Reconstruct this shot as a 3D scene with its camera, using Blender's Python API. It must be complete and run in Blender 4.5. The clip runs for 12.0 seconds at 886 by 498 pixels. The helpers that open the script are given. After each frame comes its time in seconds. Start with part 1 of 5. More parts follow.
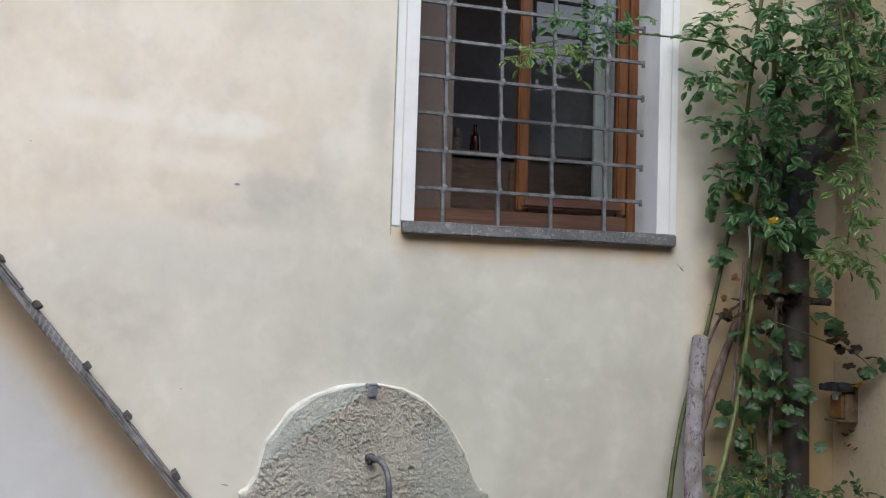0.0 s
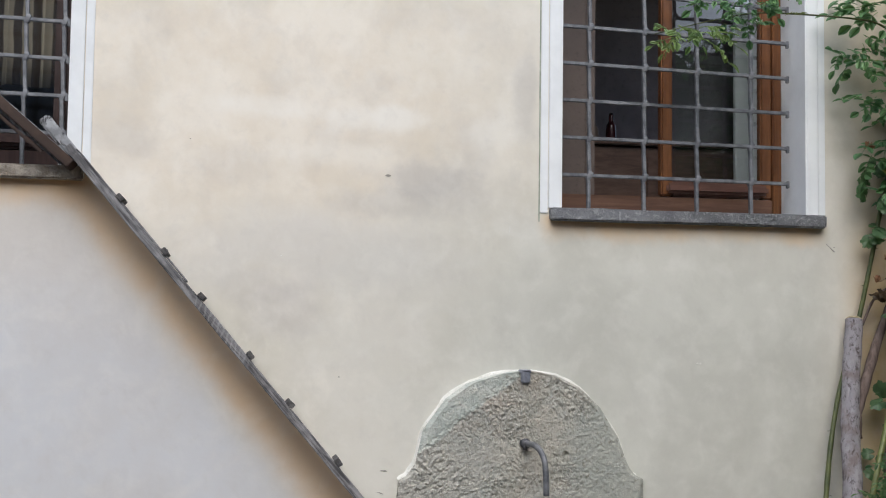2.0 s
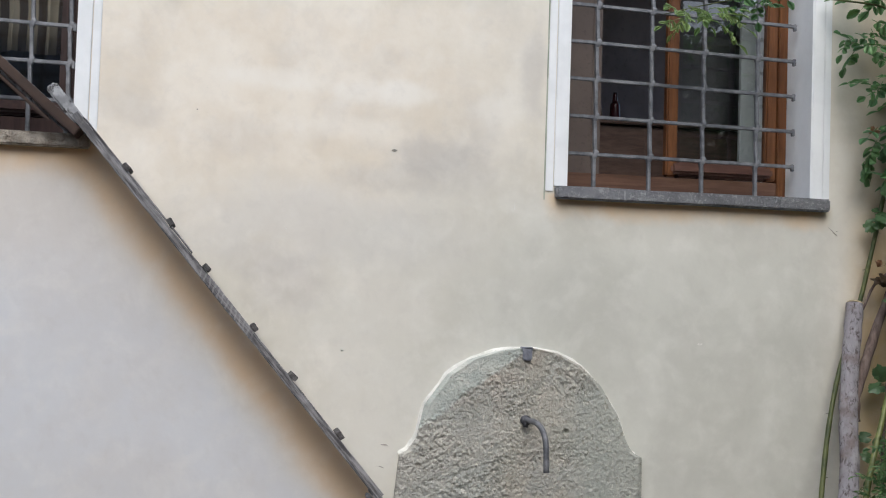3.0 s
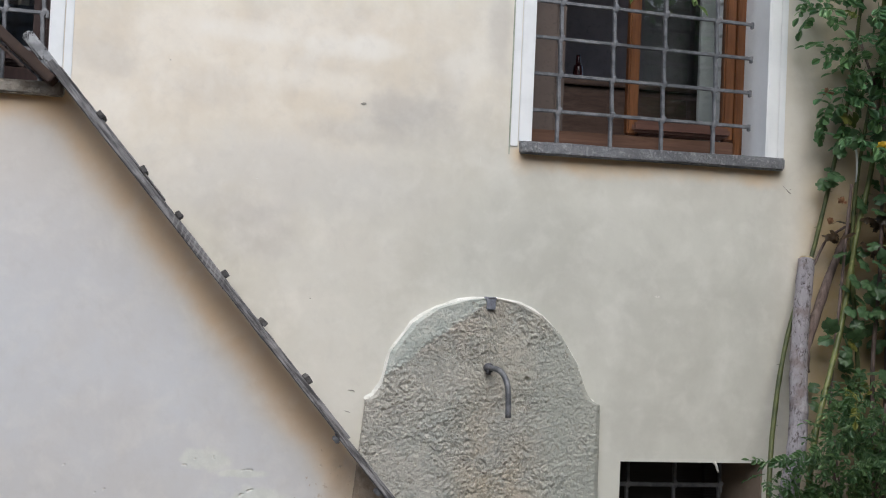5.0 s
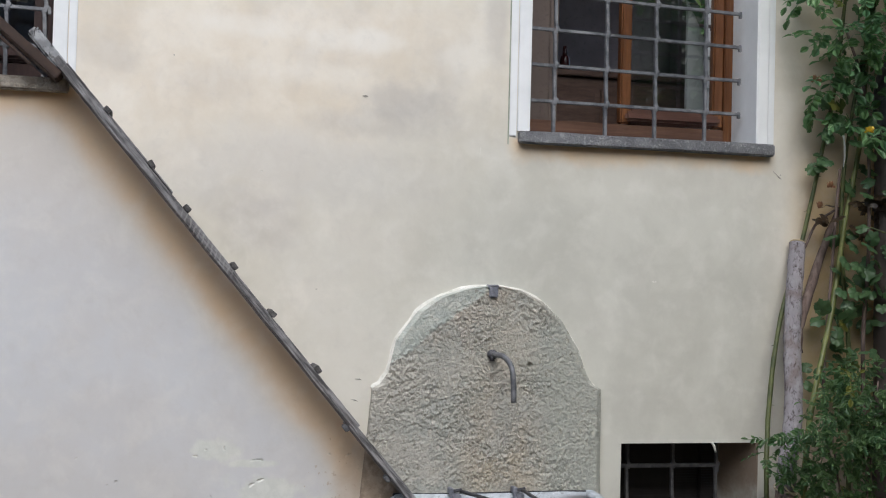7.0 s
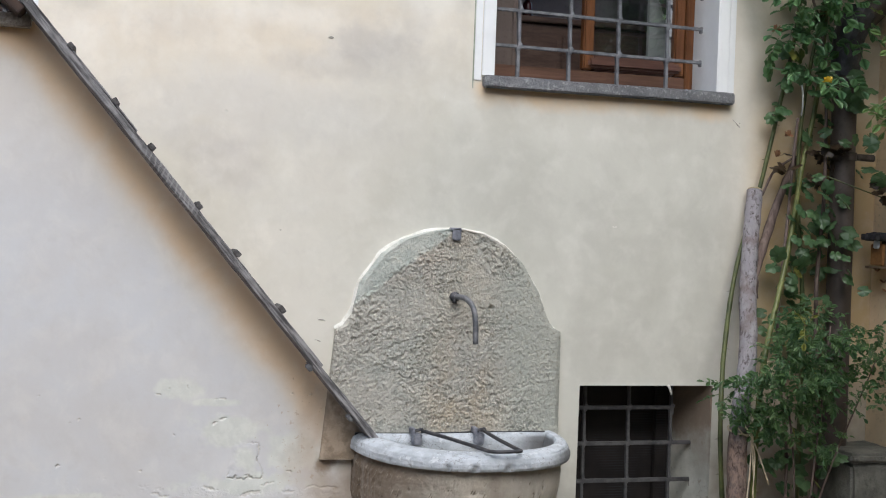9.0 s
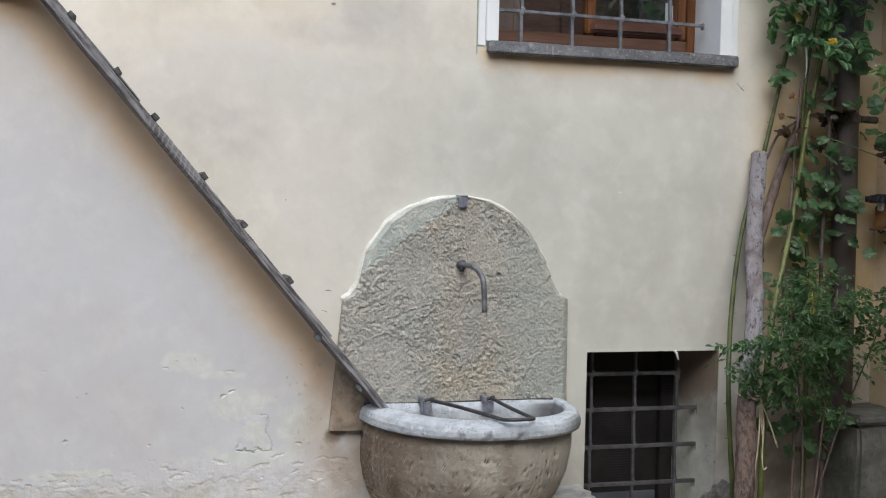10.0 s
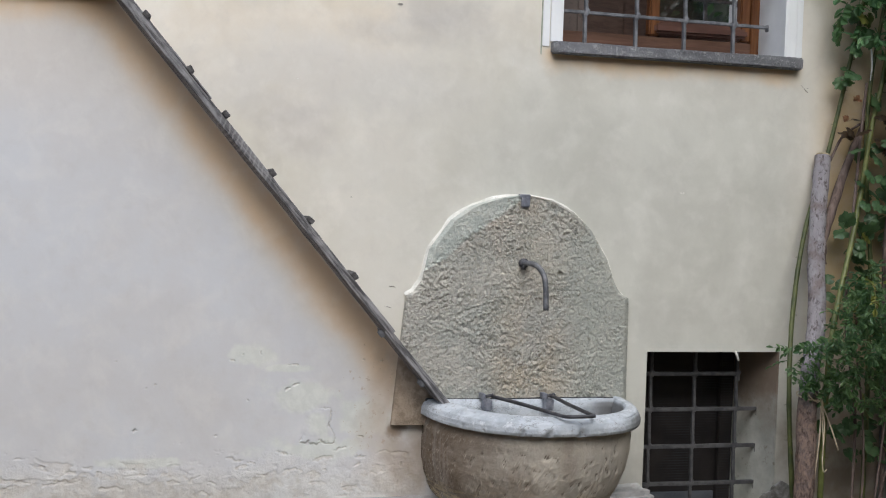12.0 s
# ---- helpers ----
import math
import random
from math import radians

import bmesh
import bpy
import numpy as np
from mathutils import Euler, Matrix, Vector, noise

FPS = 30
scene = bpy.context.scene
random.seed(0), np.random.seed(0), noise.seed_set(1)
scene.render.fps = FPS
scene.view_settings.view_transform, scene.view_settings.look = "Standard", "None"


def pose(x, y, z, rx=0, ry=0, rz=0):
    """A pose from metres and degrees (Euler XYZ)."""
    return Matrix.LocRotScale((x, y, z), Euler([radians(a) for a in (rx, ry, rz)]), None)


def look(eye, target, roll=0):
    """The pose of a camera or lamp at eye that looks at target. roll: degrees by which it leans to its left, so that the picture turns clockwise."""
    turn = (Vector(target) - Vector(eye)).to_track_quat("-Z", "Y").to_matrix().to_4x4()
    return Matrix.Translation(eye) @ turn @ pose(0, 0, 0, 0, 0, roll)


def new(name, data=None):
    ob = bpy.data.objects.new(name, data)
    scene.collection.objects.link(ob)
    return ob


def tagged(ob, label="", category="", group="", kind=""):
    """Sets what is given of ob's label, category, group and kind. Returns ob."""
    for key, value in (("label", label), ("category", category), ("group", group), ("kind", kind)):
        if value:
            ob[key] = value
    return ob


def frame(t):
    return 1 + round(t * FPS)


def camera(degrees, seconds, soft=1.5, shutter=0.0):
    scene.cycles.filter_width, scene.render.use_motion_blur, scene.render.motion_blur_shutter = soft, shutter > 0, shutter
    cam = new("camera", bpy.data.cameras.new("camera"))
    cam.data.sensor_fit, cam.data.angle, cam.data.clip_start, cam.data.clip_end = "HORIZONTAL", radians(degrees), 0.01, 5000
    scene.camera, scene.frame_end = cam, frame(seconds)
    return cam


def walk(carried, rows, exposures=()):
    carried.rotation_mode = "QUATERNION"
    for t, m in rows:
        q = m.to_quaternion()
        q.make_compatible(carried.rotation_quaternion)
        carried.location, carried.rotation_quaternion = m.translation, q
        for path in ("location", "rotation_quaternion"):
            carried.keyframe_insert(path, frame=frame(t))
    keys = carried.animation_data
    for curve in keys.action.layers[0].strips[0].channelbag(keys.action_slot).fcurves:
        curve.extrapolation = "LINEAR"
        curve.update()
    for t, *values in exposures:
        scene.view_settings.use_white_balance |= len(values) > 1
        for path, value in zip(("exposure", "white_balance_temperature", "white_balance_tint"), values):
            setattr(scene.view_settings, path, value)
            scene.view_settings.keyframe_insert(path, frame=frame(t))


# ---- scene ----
cam = camera(39.2, 12.0, soft=1.1)
PATH = [
    (0, (-0.922, -4.8, 1.96), (-0.44, -2.864, 2.095), 1.8),
    (0.5, (-0.937, -4.845, 1.985), (-0.476, -2.903, 2.115), 1.4),
    (1, (-0.883, -4.872, 1.988), (-0.502, -2.912, 2.108), 1.1),
    (1.5, (-0.991, -4.853, 1.918), (-0.655, -2.886, 2.053), 1.0),
    (2, (-1.115, -4.801, 1.892), (-0.792, -2.832, 2.028), 0.8),
    (2.5, (-1.169, -4.791, 1.907), (-0.842, -2.822, 2.027), 1.5),
    (4.5, (-1.18, -4.88, 1.803), (-0.806, -2.916, 1.859), 2.4),
    (5, (-1.225, -4.916, 1.796), (-0.817, -2.959, 1.854), 2.5),
    (5.5, (-1.351, -4.895, 1.791), (-0.884, -2.951, 1.851), 2.2),
    (6, (-1.388, -4.939, 1.767), (-0.912, -2.998, 1.837), 1.4),
    (6.5, (-1.423, -4.932, 1.766), (-0.941, -2.992, 1.828), 1.3),
    (8.5, (-1.438, -5.037, 1.76), (-0.967, -3.093, 1.763), 2.6),
    (9, (-1.492, -4.969, 1.726), (-0.933, -3.049, 1.703), 2.1),
    (9.5, (-1.574, -4.922, 1.728), (-0.976, -3.014, 1.693), 1.6),
    (10, (-1.607, -4.888, 1.711), (-1.007, -2.981, 1.642), 1.3),
    (10.5, (-1.637, -4.909, 1.703), (-1.051, -2.998, 1.626), 1.3),
    (11, (-1.649, -4.921, 1.707), (-1.082, -3.005, 1.626), 1.4),
    (11.5, (-1.657, -4.926, 1.707), (-1.107, -3.005, 1.628), 1.9),
    (12, (-1.659, -4.937, 1.697), (-1.142, -3.006, 1.628), 1.9),
]
EXPOSURES = ((0, -0.05), (2.5, -0.01), (6.5, -0.03), (8.5, -0.03), (9.0, 0.14), (9.5, 0.06), (10.5, 0.05), (11.0, 0.03), (12.0, 0.0))
walk(cam, [(t, look(eye, target, roll)) for t, eye, target, roll in PATH], EXPOSURES)


# ---- light ----
world = bpy.data.worlds.new("sky")
scene.world = world
world.use_nodes = True
wn = world.node_tree
sky = wn.nodes.new("ShaderNodeTexSky")
sky.sky_type, sky.sun_disc = "NISHITA", False
sky.sun_elevation, sky.sun_rotation = radians(50), radians(190)
sky.dust_density = 3.0
wn.links.new(sky.outputs[0], wn.nodes["Background"].inputs[0])
wn.nodes["Background"].inputs[1].default_value = 0.15
sun = bpy.data.lights.new("sun", "SUN")
sun.energy, sun.angle, sun.color = 2.3, radians(60), (0.952, 1.0, 1.037)
new("sun", sun).matrix_world = look((-1.1, -6.0, 8.8), (0, 0, 1.5))


# ---- materials ----
class Nodes:
    """A short way to wire a node material."""

    def __init__(self, name):
        self.mat = bpy.data.materials.new(name)
        self.mat.use_nodes = True
        self.tree = self.mat.node_tree
        self.bsdf = self.tree.nodes["Principled BSDF"]

    def put(self, socket, value):
        if isinstance(value, bpy.types.NodeSocket):
            self.tree.links.new(value, socket)
        elif isinstance(value, tuple) and len(value) == 3 and socket.type == "RGBA":
            socket.default_value = (*value, 1)
        else:
            socket.default_value = value

    def place(self):
        return self.tree.nodes.new("ShaderNodeNewGeometry").outputs["Position"]

    def stretch(self, vec, scale):
        n = self.tree.nodes.new("ShaderNodeMapping")
        self.put(n.inputs["Vector"], vec)
        n.inputs["Scale"].default_value = scale
        return n.outputs[0]

    def noise(self, scale, detail=4.0, rough=0.55, vec=None, warp=0.0):
        n = self.tree.nodes.new("ShaderNodeTexNoise")
        self.put(n.inputs["Vector"], vec or self.place())
        n.inputs["Scale"].default_value, n.inputs["Detail"].default_value = scale, detail
        n.inputs["Roughness"].default_value, n.inputs["Distortion"].default_value = rough, warp
        return n.outputs["Fac"]

    def cells(self, scale, feature="F1", vec=None):
        n = self.tree.nodes.new("ShaderNodeTexVoronoi")
        n.feature = feature
        self.put(n.inputs["Vector"], vec or self.place())
        n.inputs["Scale"].default_value = scale
        return n.outputs["Distance"]

    def span(self, value, a, b, c=0.0, d=1.0):
        n = self.tree.nodes.new("ShaderNodeMapRange")
        n.interpolation_type = "SMOOTHSTEP"
        self.put(n.inputs["Value"], value)
        for key, v in zip(("From Min", "From Max", "To Min", "To Max"), (a, b, c, d)):
            n.inputs[key].default_value = v
        return n.outputs[0]

    def math(self, op, a, b=0.0):
        n = self.tree.nodes.new("ShaderNodeMath")
        n.operation = op
        self.put(n.inputs[0], a)
        self.put(n.inputs[1], b)
        return n.outputs[0]

    def mix(self, fac, a, b, kind="MIX"):
        n = self.tree.nodes.new("ShaderNodeMix")
        n.data_type, n.blend_type = "RGBA", kind
        self.put(n.inputs[0], fac)
        self.put(n.inputs[6], a)
        self.put(n.inputs[7], b)
        return n.outputs[2]

    def axes(self):
        n = self.tree.nodes.new("ShaderNodeSeparateXYZ")
        self.put(n.inputs[0], self.place())
        return n.outputs

    def chance(self):
        return self.tree.nodes.new("ShaderNodeObjectInfo").outputs["Random"]

    def island(self):
        return self.tree.nodes.new("ShaderNodeNewGeometry").outputs["Random Per Island"]

    def bump(self, height, strength, distance=0.01):
        n = self.tree.nodes.new("ShaderNodeBump")
        self.put(n.inputs["Height"], height)
        n.inputs["Strength"].default_value, n.inputs["Distance"].default_value = strength, distance
        old = self.bsdf.inputs["Normal"]
        if old.links:
            self.put(n.inputs["Normal"], old.links[0].from_socket)
        self.put(old, n.outputs[0])

    def done(self, colour, rough=0.8, metal=0.0, gloss=0.5):
        self.put(self.bsdf.inputs["Base Color"], colour)
        self.put(self.bsdf.inputs["Roughness"], rough)
        self.put(self.bsdf.inputs["Metallic"], metal)
        self.bsdf.inputs["Specular IOR Level"].default_value = gloss
        return self.mat


def make_plaster():
    n = Nodes("cream_limewash_plaster")
    x, y, z = n.axes()

    def spot(cx, cz, rx, rz, wobble=0.5, scale=9):
        """A soft-edged patch with a ragged outline, 1 inside."""
        dx, dz = n.math("DIVIDE", n.math("SUBTRACT", x, cx), rx), n.math("DIVIDE", n.math("SUBTRACT", z, cz), rz)
        d = n.math("SQRT", n.math("ADD", n.math("MULTIPLY", dx, dx), n.math("MULTIPLY", dz, dz)))
        return n.math("ADD", d, n.math("MULTIPLY", n.math("SUBTRACT", n.noise(scale, 5, 0.6), 0.5), 2 * wobble))

    cloud, mid, fine = n.noise(1.15, 5, 0.6, warp=0.2), n.noise(4.2, 6, 0.62, warp=0.1), n.noise(60, 5, 0.6)
    c = n.mix(n.span(cloud, 0.38, 0.64), (0.65, 0.615, 0.525), (0.745, 0.715, 0.64))
    c = n.mix(n.span(mid, 0.46, 0.70, 0, 0.75), c, (0.83, 0.79, 0.71))
    warm = n.math("MULTIPLY", n.span(n.math("ADD", z, n.math("MULTIPLY", n.noise(2.4, 4), 0.3)), 2.0, 2.72), n.span(x, -0.6, 0.5, 1.0, 0.3))
    c = n.mix(n.math("MULTIPLY", warm, 0.75), c, n.mix(n.span(n.noise(3.1, 5, 0.6), 0.36, 0.64), (0.79, 0.70, 0.575), (0.89, 0.82, 0.715)))
    # greyer weathering clouds high on the wall
    grey = n.math("MULTIPLY", n.span(n.noise(2.3, 6, 0.62, warp=0.2), 0.47, 0.66), n.span(z, 1.6, 2.2))
    c = n.mix(n.math("MULTIPLY", grey, 0.30), c, (0.56, 0.525, 0.475))
    for cx, cz, rx, rz, much in ((-0.40, 2.49, 0.24, 0.09, 0.62), (-0.50, 2.40, 0.30, 0.07, 0.45), (-0.30, 2.42, 0.20, 0.10, 0.4), (-0.94, 1.97, 0.16, 0.13, 0.4), (-1.14, 2.52, 0.16, 0.10, 0.2),
                                 (-1.05, 2.06, 0.26, 0.07, 0.3), (0.0, 2.84, 0.06, 0.22, 0.5), (-0.20, 2.62, 0.10, 0.12, 0.25), (-1.55, 2.60, 0.14, 0.07, 0.2)):
        stain = n.span(spot(cx, cz, rx, rz, 0.8, 6), 0.35, 1.25, much, 0.0)
        c = n.mix(stain, c, (0.52, 0.492, 0.458))
    c = n.mix(n.span(spot(-0.80, 2.20, 0.62, 0.20, 0.8, 4), 0.3, 1.2, 0.5, 0.0), c, (0.665, 0.65, 0.625))
    for cx, cz, rx, rz, much in ((-0.58, 2.735, 0.26, 0.06, 0.75), (-1.0, 2.76, 0.28, 0.05, 0.5), (-0.14, 2.68, 0.12, 0.10, 0.45), (0.02, 2.26, 0.07, 0.13, 0.55), (-0.07, 2.33, 0.06, 0.06, 0.4), (-0.80, 2.58, 0.30, 0.05, 0.3)):
        bloom = n.span(spot(cx, cz, rx, rz, 0.8, 7), 0.3, 1.2, much, 0.0)
        c = n.mix(bloom, c, (0.88, 0.845, 0.775))
    # greener, greyer and darker toward the lower right
    green_grey = n.math("MULTIPLY", n.span(n.math("ADD", x, n.math("MULTIPLY", n.noise(2.0, 4), 0.8)), -0.55, 0.55), n.span(z, 2.0, 2.7, 1.0, 0.2))
    green_grey = n.math("MULTIPLY", green_grey, n.span(x, 1.15, 1.45, 1.0, 0.0))
    c = n.mix(n.math("MULTIPLY", green_grey, 0.8), c, n.mix(n.span(n.noise(2.6, 6, 0.62, warp=0.3), 0.36, 0.62), (0.495, 0.502, 0.455), (0.583, 0.59, 0.537)))
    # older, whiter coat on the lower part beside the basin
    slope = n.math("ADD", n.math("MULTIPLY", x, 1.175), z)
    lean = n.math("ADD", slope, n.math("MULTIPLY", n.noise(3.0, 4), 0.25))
    # ochre band along the ramp's underside, the warm tint of its shadow painted in
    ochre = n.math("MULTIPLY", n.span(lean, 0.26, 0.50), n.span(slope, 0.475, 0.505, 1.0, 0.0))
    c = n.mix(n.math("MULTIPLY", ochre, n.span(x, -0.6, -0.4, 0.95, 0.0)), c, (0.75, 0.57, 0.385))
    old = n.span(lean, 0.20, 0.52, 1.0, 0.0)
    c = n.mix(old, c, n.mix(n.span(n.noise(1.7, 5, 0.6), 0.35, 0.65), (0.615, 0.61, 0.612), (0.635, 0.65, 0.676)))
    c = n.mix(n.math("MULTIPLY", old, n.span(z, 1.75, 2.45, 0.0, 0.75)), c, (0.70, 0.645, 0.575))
    # ochre stain below the two sills, with the warm tint of their shade painted in
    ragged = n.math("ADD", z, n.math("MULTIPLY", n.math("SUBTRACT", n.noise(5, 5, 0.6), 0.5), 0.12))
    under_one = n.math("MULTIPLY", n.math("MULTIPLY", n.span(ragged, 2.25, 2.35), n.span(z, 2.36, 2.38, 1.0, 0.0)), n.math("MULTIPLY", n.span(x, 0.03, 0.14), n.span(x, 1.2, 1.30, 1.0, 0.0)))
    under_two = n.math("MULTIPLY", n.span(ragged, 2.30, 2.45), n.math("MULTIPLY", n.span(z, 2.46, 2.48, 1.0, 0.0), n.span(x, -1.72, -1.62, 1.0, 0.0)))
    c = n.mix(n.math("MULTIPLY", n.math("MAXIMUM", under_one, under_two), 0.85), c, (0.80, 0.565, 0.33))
    # pale greenish repairs, trowelled on in ragged patches
    repair = None
    for cx, cz, rx, rz in ((-0.915, 0.915, 0.15, 0.07), (-1.09, 1.085, 0.14, 0.045), (-0.63, 0.83, 0.16, 0.085), (-0.835, 0.80, 0.055, 0.065), (-1.5, 0.66, 0.17, 0.025), (-0.95, 1.03, 0.10, 0.02), (-0.80, 0.70, 0.30, 0.05)):
        one = n.span(spot(cx, cz, rx, rz, 1.5, 7), 0.5, 1.1, 1.0, 0.0)
        repair = one if repair is None else n.math("MAXIMUM", repair, one)
    c = n.mix(n.math("MULTIPLY", repair, 0.95), c, n.mix(n.span(n.noise(20, 5, 0.6), 0.4, 0.6), (0.645, 0.668, 0.635), (0.712, 0.732, 0.698)))
    # worn and flaked foot of the wall: the top coat is lost in ragged plates
    edge = n.noise(3.5, 7, 0.65)
    foot = n.math("ADD", z, n.math("MULTIPLY", edge, -0.40))
    foot = n.math("MULTIPLY", n.span(foot, 0.36, 0.47, 1.0, 0.0), n.span(x, -0.5, -0.25, 1.0, 0.25))
    tan = n.mix(n.span(n.noise(14, 7, 0.7), 0.38, 0.6), (0.47, 0.445, 0.395), (0.67, 0.655, 0.61))
    c = n.mix(n.math("MULTIPLY", foot, 0.55), c, tan)
    # the coat below shows wherever the top coat has fallen away
    lost = n.math("MULTIPLY", n.span(y, 0.0012, 0.0026), n.span(y, 0.012, 0.02, 1.0, 0.0))
    c = n.mix(n.math("MULTIPLY", lost, 0.45), c, n.mix(n.span(n.noise(22, 6, 0.7), 0.40, 0.58), (0.47, 0.42, 0.355), (0.66, 0.625, 0.565)))
    # brown patch low in the corner, the plants' shade painted into the wall
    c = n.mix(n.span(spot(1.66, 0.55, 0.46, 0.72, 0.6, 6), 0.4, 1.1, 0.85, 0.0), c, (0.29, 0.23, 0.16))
    # ochre wall behind the plants, darkened in colour for their shade
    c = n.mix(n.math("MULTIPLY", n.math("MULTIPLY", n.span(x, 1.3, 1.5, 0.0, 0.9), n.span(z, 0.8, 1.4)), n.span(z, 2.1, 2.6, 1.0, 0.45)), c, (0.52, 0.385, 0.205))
    # brown seepage beside the basin
    c = n.mix(n.span(spot(-0.58, 0.72, 0.12, 0.26, 0.8, 7), 0.3, 1.15, 0.4, 0.0), c, (0.50, 0.405, 0.31))
    c = n.mix(n.span(spot(-0.50, 0.63, 0.075, 0.20, 0.9, 8), 0.3, 1.1, 0.6, 0.0), c, (0.36, 0.29, 0.22))
    c = n.mix(n.span(spot(-0.41, 0.66, 0.075, 0.20, 0.7, 9), 0.3, 1.15, 0.8, 0.0), c, (0.36, 0.295, 0.23))
    c = n.mix(n.span(spot(-0.515, 0.775, 0.05, 0.045, 0.9, 14), 0.4, 1.1, 0.8, 0.0), c, (0.25, 0.175, 0.115))
    c = n.mix(n.span(spot(-0.575, 0.93, 0.065, 0.20, 0.9, 9), 0.3, 1.1, 0.45, 0.0), c, (0.50, 0.395, 0.295))
    c = n.mix(n.span(n.math("ADD", n.noise(42, 5, 0.65), n.math("MULTIPLY", spot(-0.62, 0.85, 0.16, 0.4, 0.4, 6), -0.10)), 0.56, 0.60, 0.0, 0.5), c, (0.42, 0.31, 0.21))
    # trowelled, mottled limewash: pale skins and thin grey scuffs
    c = n.mix(n.span(n.noise(8, 7, 0.6, warp=0.3), 0.44, 0.72, 0, 0.20), c, (0.87, 0.85, 0.80))
    c = n.mix(n.span(n.noise(13, 7, 0.62, warp=0.3), 0.28, 0.50, 0.14, 0), c, (0.50, 0.475, 0.44))
    c = n.mix(n.span(n.noise(44, 6, 0.7, n.stretch(n.place(), (0.6, 1, 1.6))), 0.62, 0.74, 0, 0.16), c, (0.52, 0.49, 0.45))
    c = n.mix(n.span(fine, 0.70, 0.80, 0, 0.18), c, (0.50, 0.46, 0.40))
    n.bump(n.noise(4, 4, 0.5), 0.16, 0.03)
    n.bump(fine, 0.06, 0.004)
    n.bump(n.math("MULTIPLY", foot, n.noise(16, 7, 0.68)), 0.35, 0.02)
    return n.done(c, 0.92, 0, 0.2)


def make_simple(name, dark, light, scale, rough=0.8, bump=0.3, depth=0.005, fine=80, metal=0.0, gloss=0.5, vec=None):
    """Two tones at a large and a small scale, with fine relief."""
    n = Nodes(name)
    place = n.stretch(n.place(), vec) if vec else None
    a, b = n.noise(scale, 5, 0.6, place), n.noise(fine, 5, 0.65, place)
    c = n.mix(n.span(a, 0.35, 0.66), dark, light)
    c = n.mix(n.span(b, 0.52, 0.72, 0, 0.5), c, tuple(v * 0.6 for v in dark))
    n.bump(b, bump, depth)
    return n.done(c, n.span(a, 0.3, 0.7, max(rough - 0.1, 0.05), min(rough + 0.08, 1)), metal, gloss)


def make_slab():
    n = Nodes("rough_hewn_stone")
    x, y, z = n.axes()
    a, mid = n.noise(3.2, 5, 0.6, warp=0.5), n.noise(11, 6, 0.65, warp=0.4)
    c = n.mix(n.span(a, 0.36, 0.62), (0.375, 0.387, 0.355), (0.455, 0.44, 0.395))
    c = n.mix(n.span(mid, 0.46, 0.66, 0, 0.6), c, (0.53, 0.515, 0.46))
    c = n.mix(n.span(mid, 0.34, 0.46, 0.5, 0), c, (0.36, 0.355, 0.315))
    c = n.mix(n.span(n.math("ADD", x, n.math("MULTIPLY", n.noise(4, 5), 0.3)), 0.28, 0.48, 0, 0.75), c, (0.40, 0.415, 0.37))
    # warm stains: down the middle, where water has run, and high under the arch
    rust = n.math("MULTIPLY", n.span(n.math("ABSOLUTE", n.math("SUBTRACT", x, 0.05)), 0.03, 0.26, 1, 0), n.span(n.noise(6, 5, 0.6), 0.36, 0.58))
    rust = n.math("MULTIPLY", rust, n.span(z, 1.10, 1.36, 1.0, 0.35))
    c = n.mix(n.math("MULTIPLY", rust, 0.55), c, (0.50, 0.405, 0.285))
    high = n.math("MULTIPLY", n.span(z, 1.45, 1.66), n.math("MULTIPLY", n.span(n.noise(7, 5, 0.6), 0.42, 0.6), n.span(x, -0.25, 0.15, 1.0, 0.2)))
    c = n.mix(n.math("MULTIPLY", high, 0.6), c, (0.46, 0.365, 0.295))
    # smoother grey mortar made good at one shoulder of the arch
    side = n.math("SUBTRACT", n.math("SUBTRACT", z, 1.50), n.math("MULTIPLY", n.math("ADD", x, 0.30), 0.75))
    grey = n.span(n.math("ADD", side, n.math("MULTIPLY", n.noise(10, 4), 0.06)), 0.035, 0.055)
    c = n.mix(n.math("MULTIPLY", grey, 0.9), c, n.mix(n.span(n.noise(16, 5, 0.6), 0.4, 0.6), (0.46, 0.50, 0.465), (0.56, 0.585, 0.54)))
    c = n.mix(n.span(n.noise(52, 6, 0.7, None, 0.3), 0.56, 0.66, 0, 0.5), c, (0.70, 0.685, 0.60))
    c = n.mix(n.span(n.noise(47, 6, 0.7, None, 0.3), 0.34, 0.44, 0.55, 0), c, (0.22, 0.195, 0.155))
    # hollows coloured dark for dirt and shade, ridges pale for wear and light
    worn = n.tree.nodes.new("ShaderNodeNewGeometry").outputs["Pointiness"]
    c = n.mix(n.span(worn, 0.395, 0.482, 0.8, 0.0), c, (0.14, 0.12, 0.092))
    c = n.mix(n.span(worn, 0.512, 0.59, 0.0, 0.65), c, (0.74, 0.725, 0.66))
    # brown foot of the slab below the ramp, the ramp's shade partly in its colour
    stain = n.span(n.math("ADD", n.math("MULTIPLY", x, 1.175), z), 0.46, 0.50, 1.0, 0.0)
    c = n.mix(n.math("MULTIPLY", stain, 0.9), c, n.mix(n.span(n.noise(18, 5, 0.65), 0.4, 0.6), (0.29, 0.225, 0.165), (0.45, 0.36, 0.275)))
    n.bump(n.noise(75, 6, 0.7), 0.7, 0.008)
    n.bump(n.noise(150, 4, 0.6), 0.4, 0.003)
    return n.done(c, 0.93, 0, 0.2)


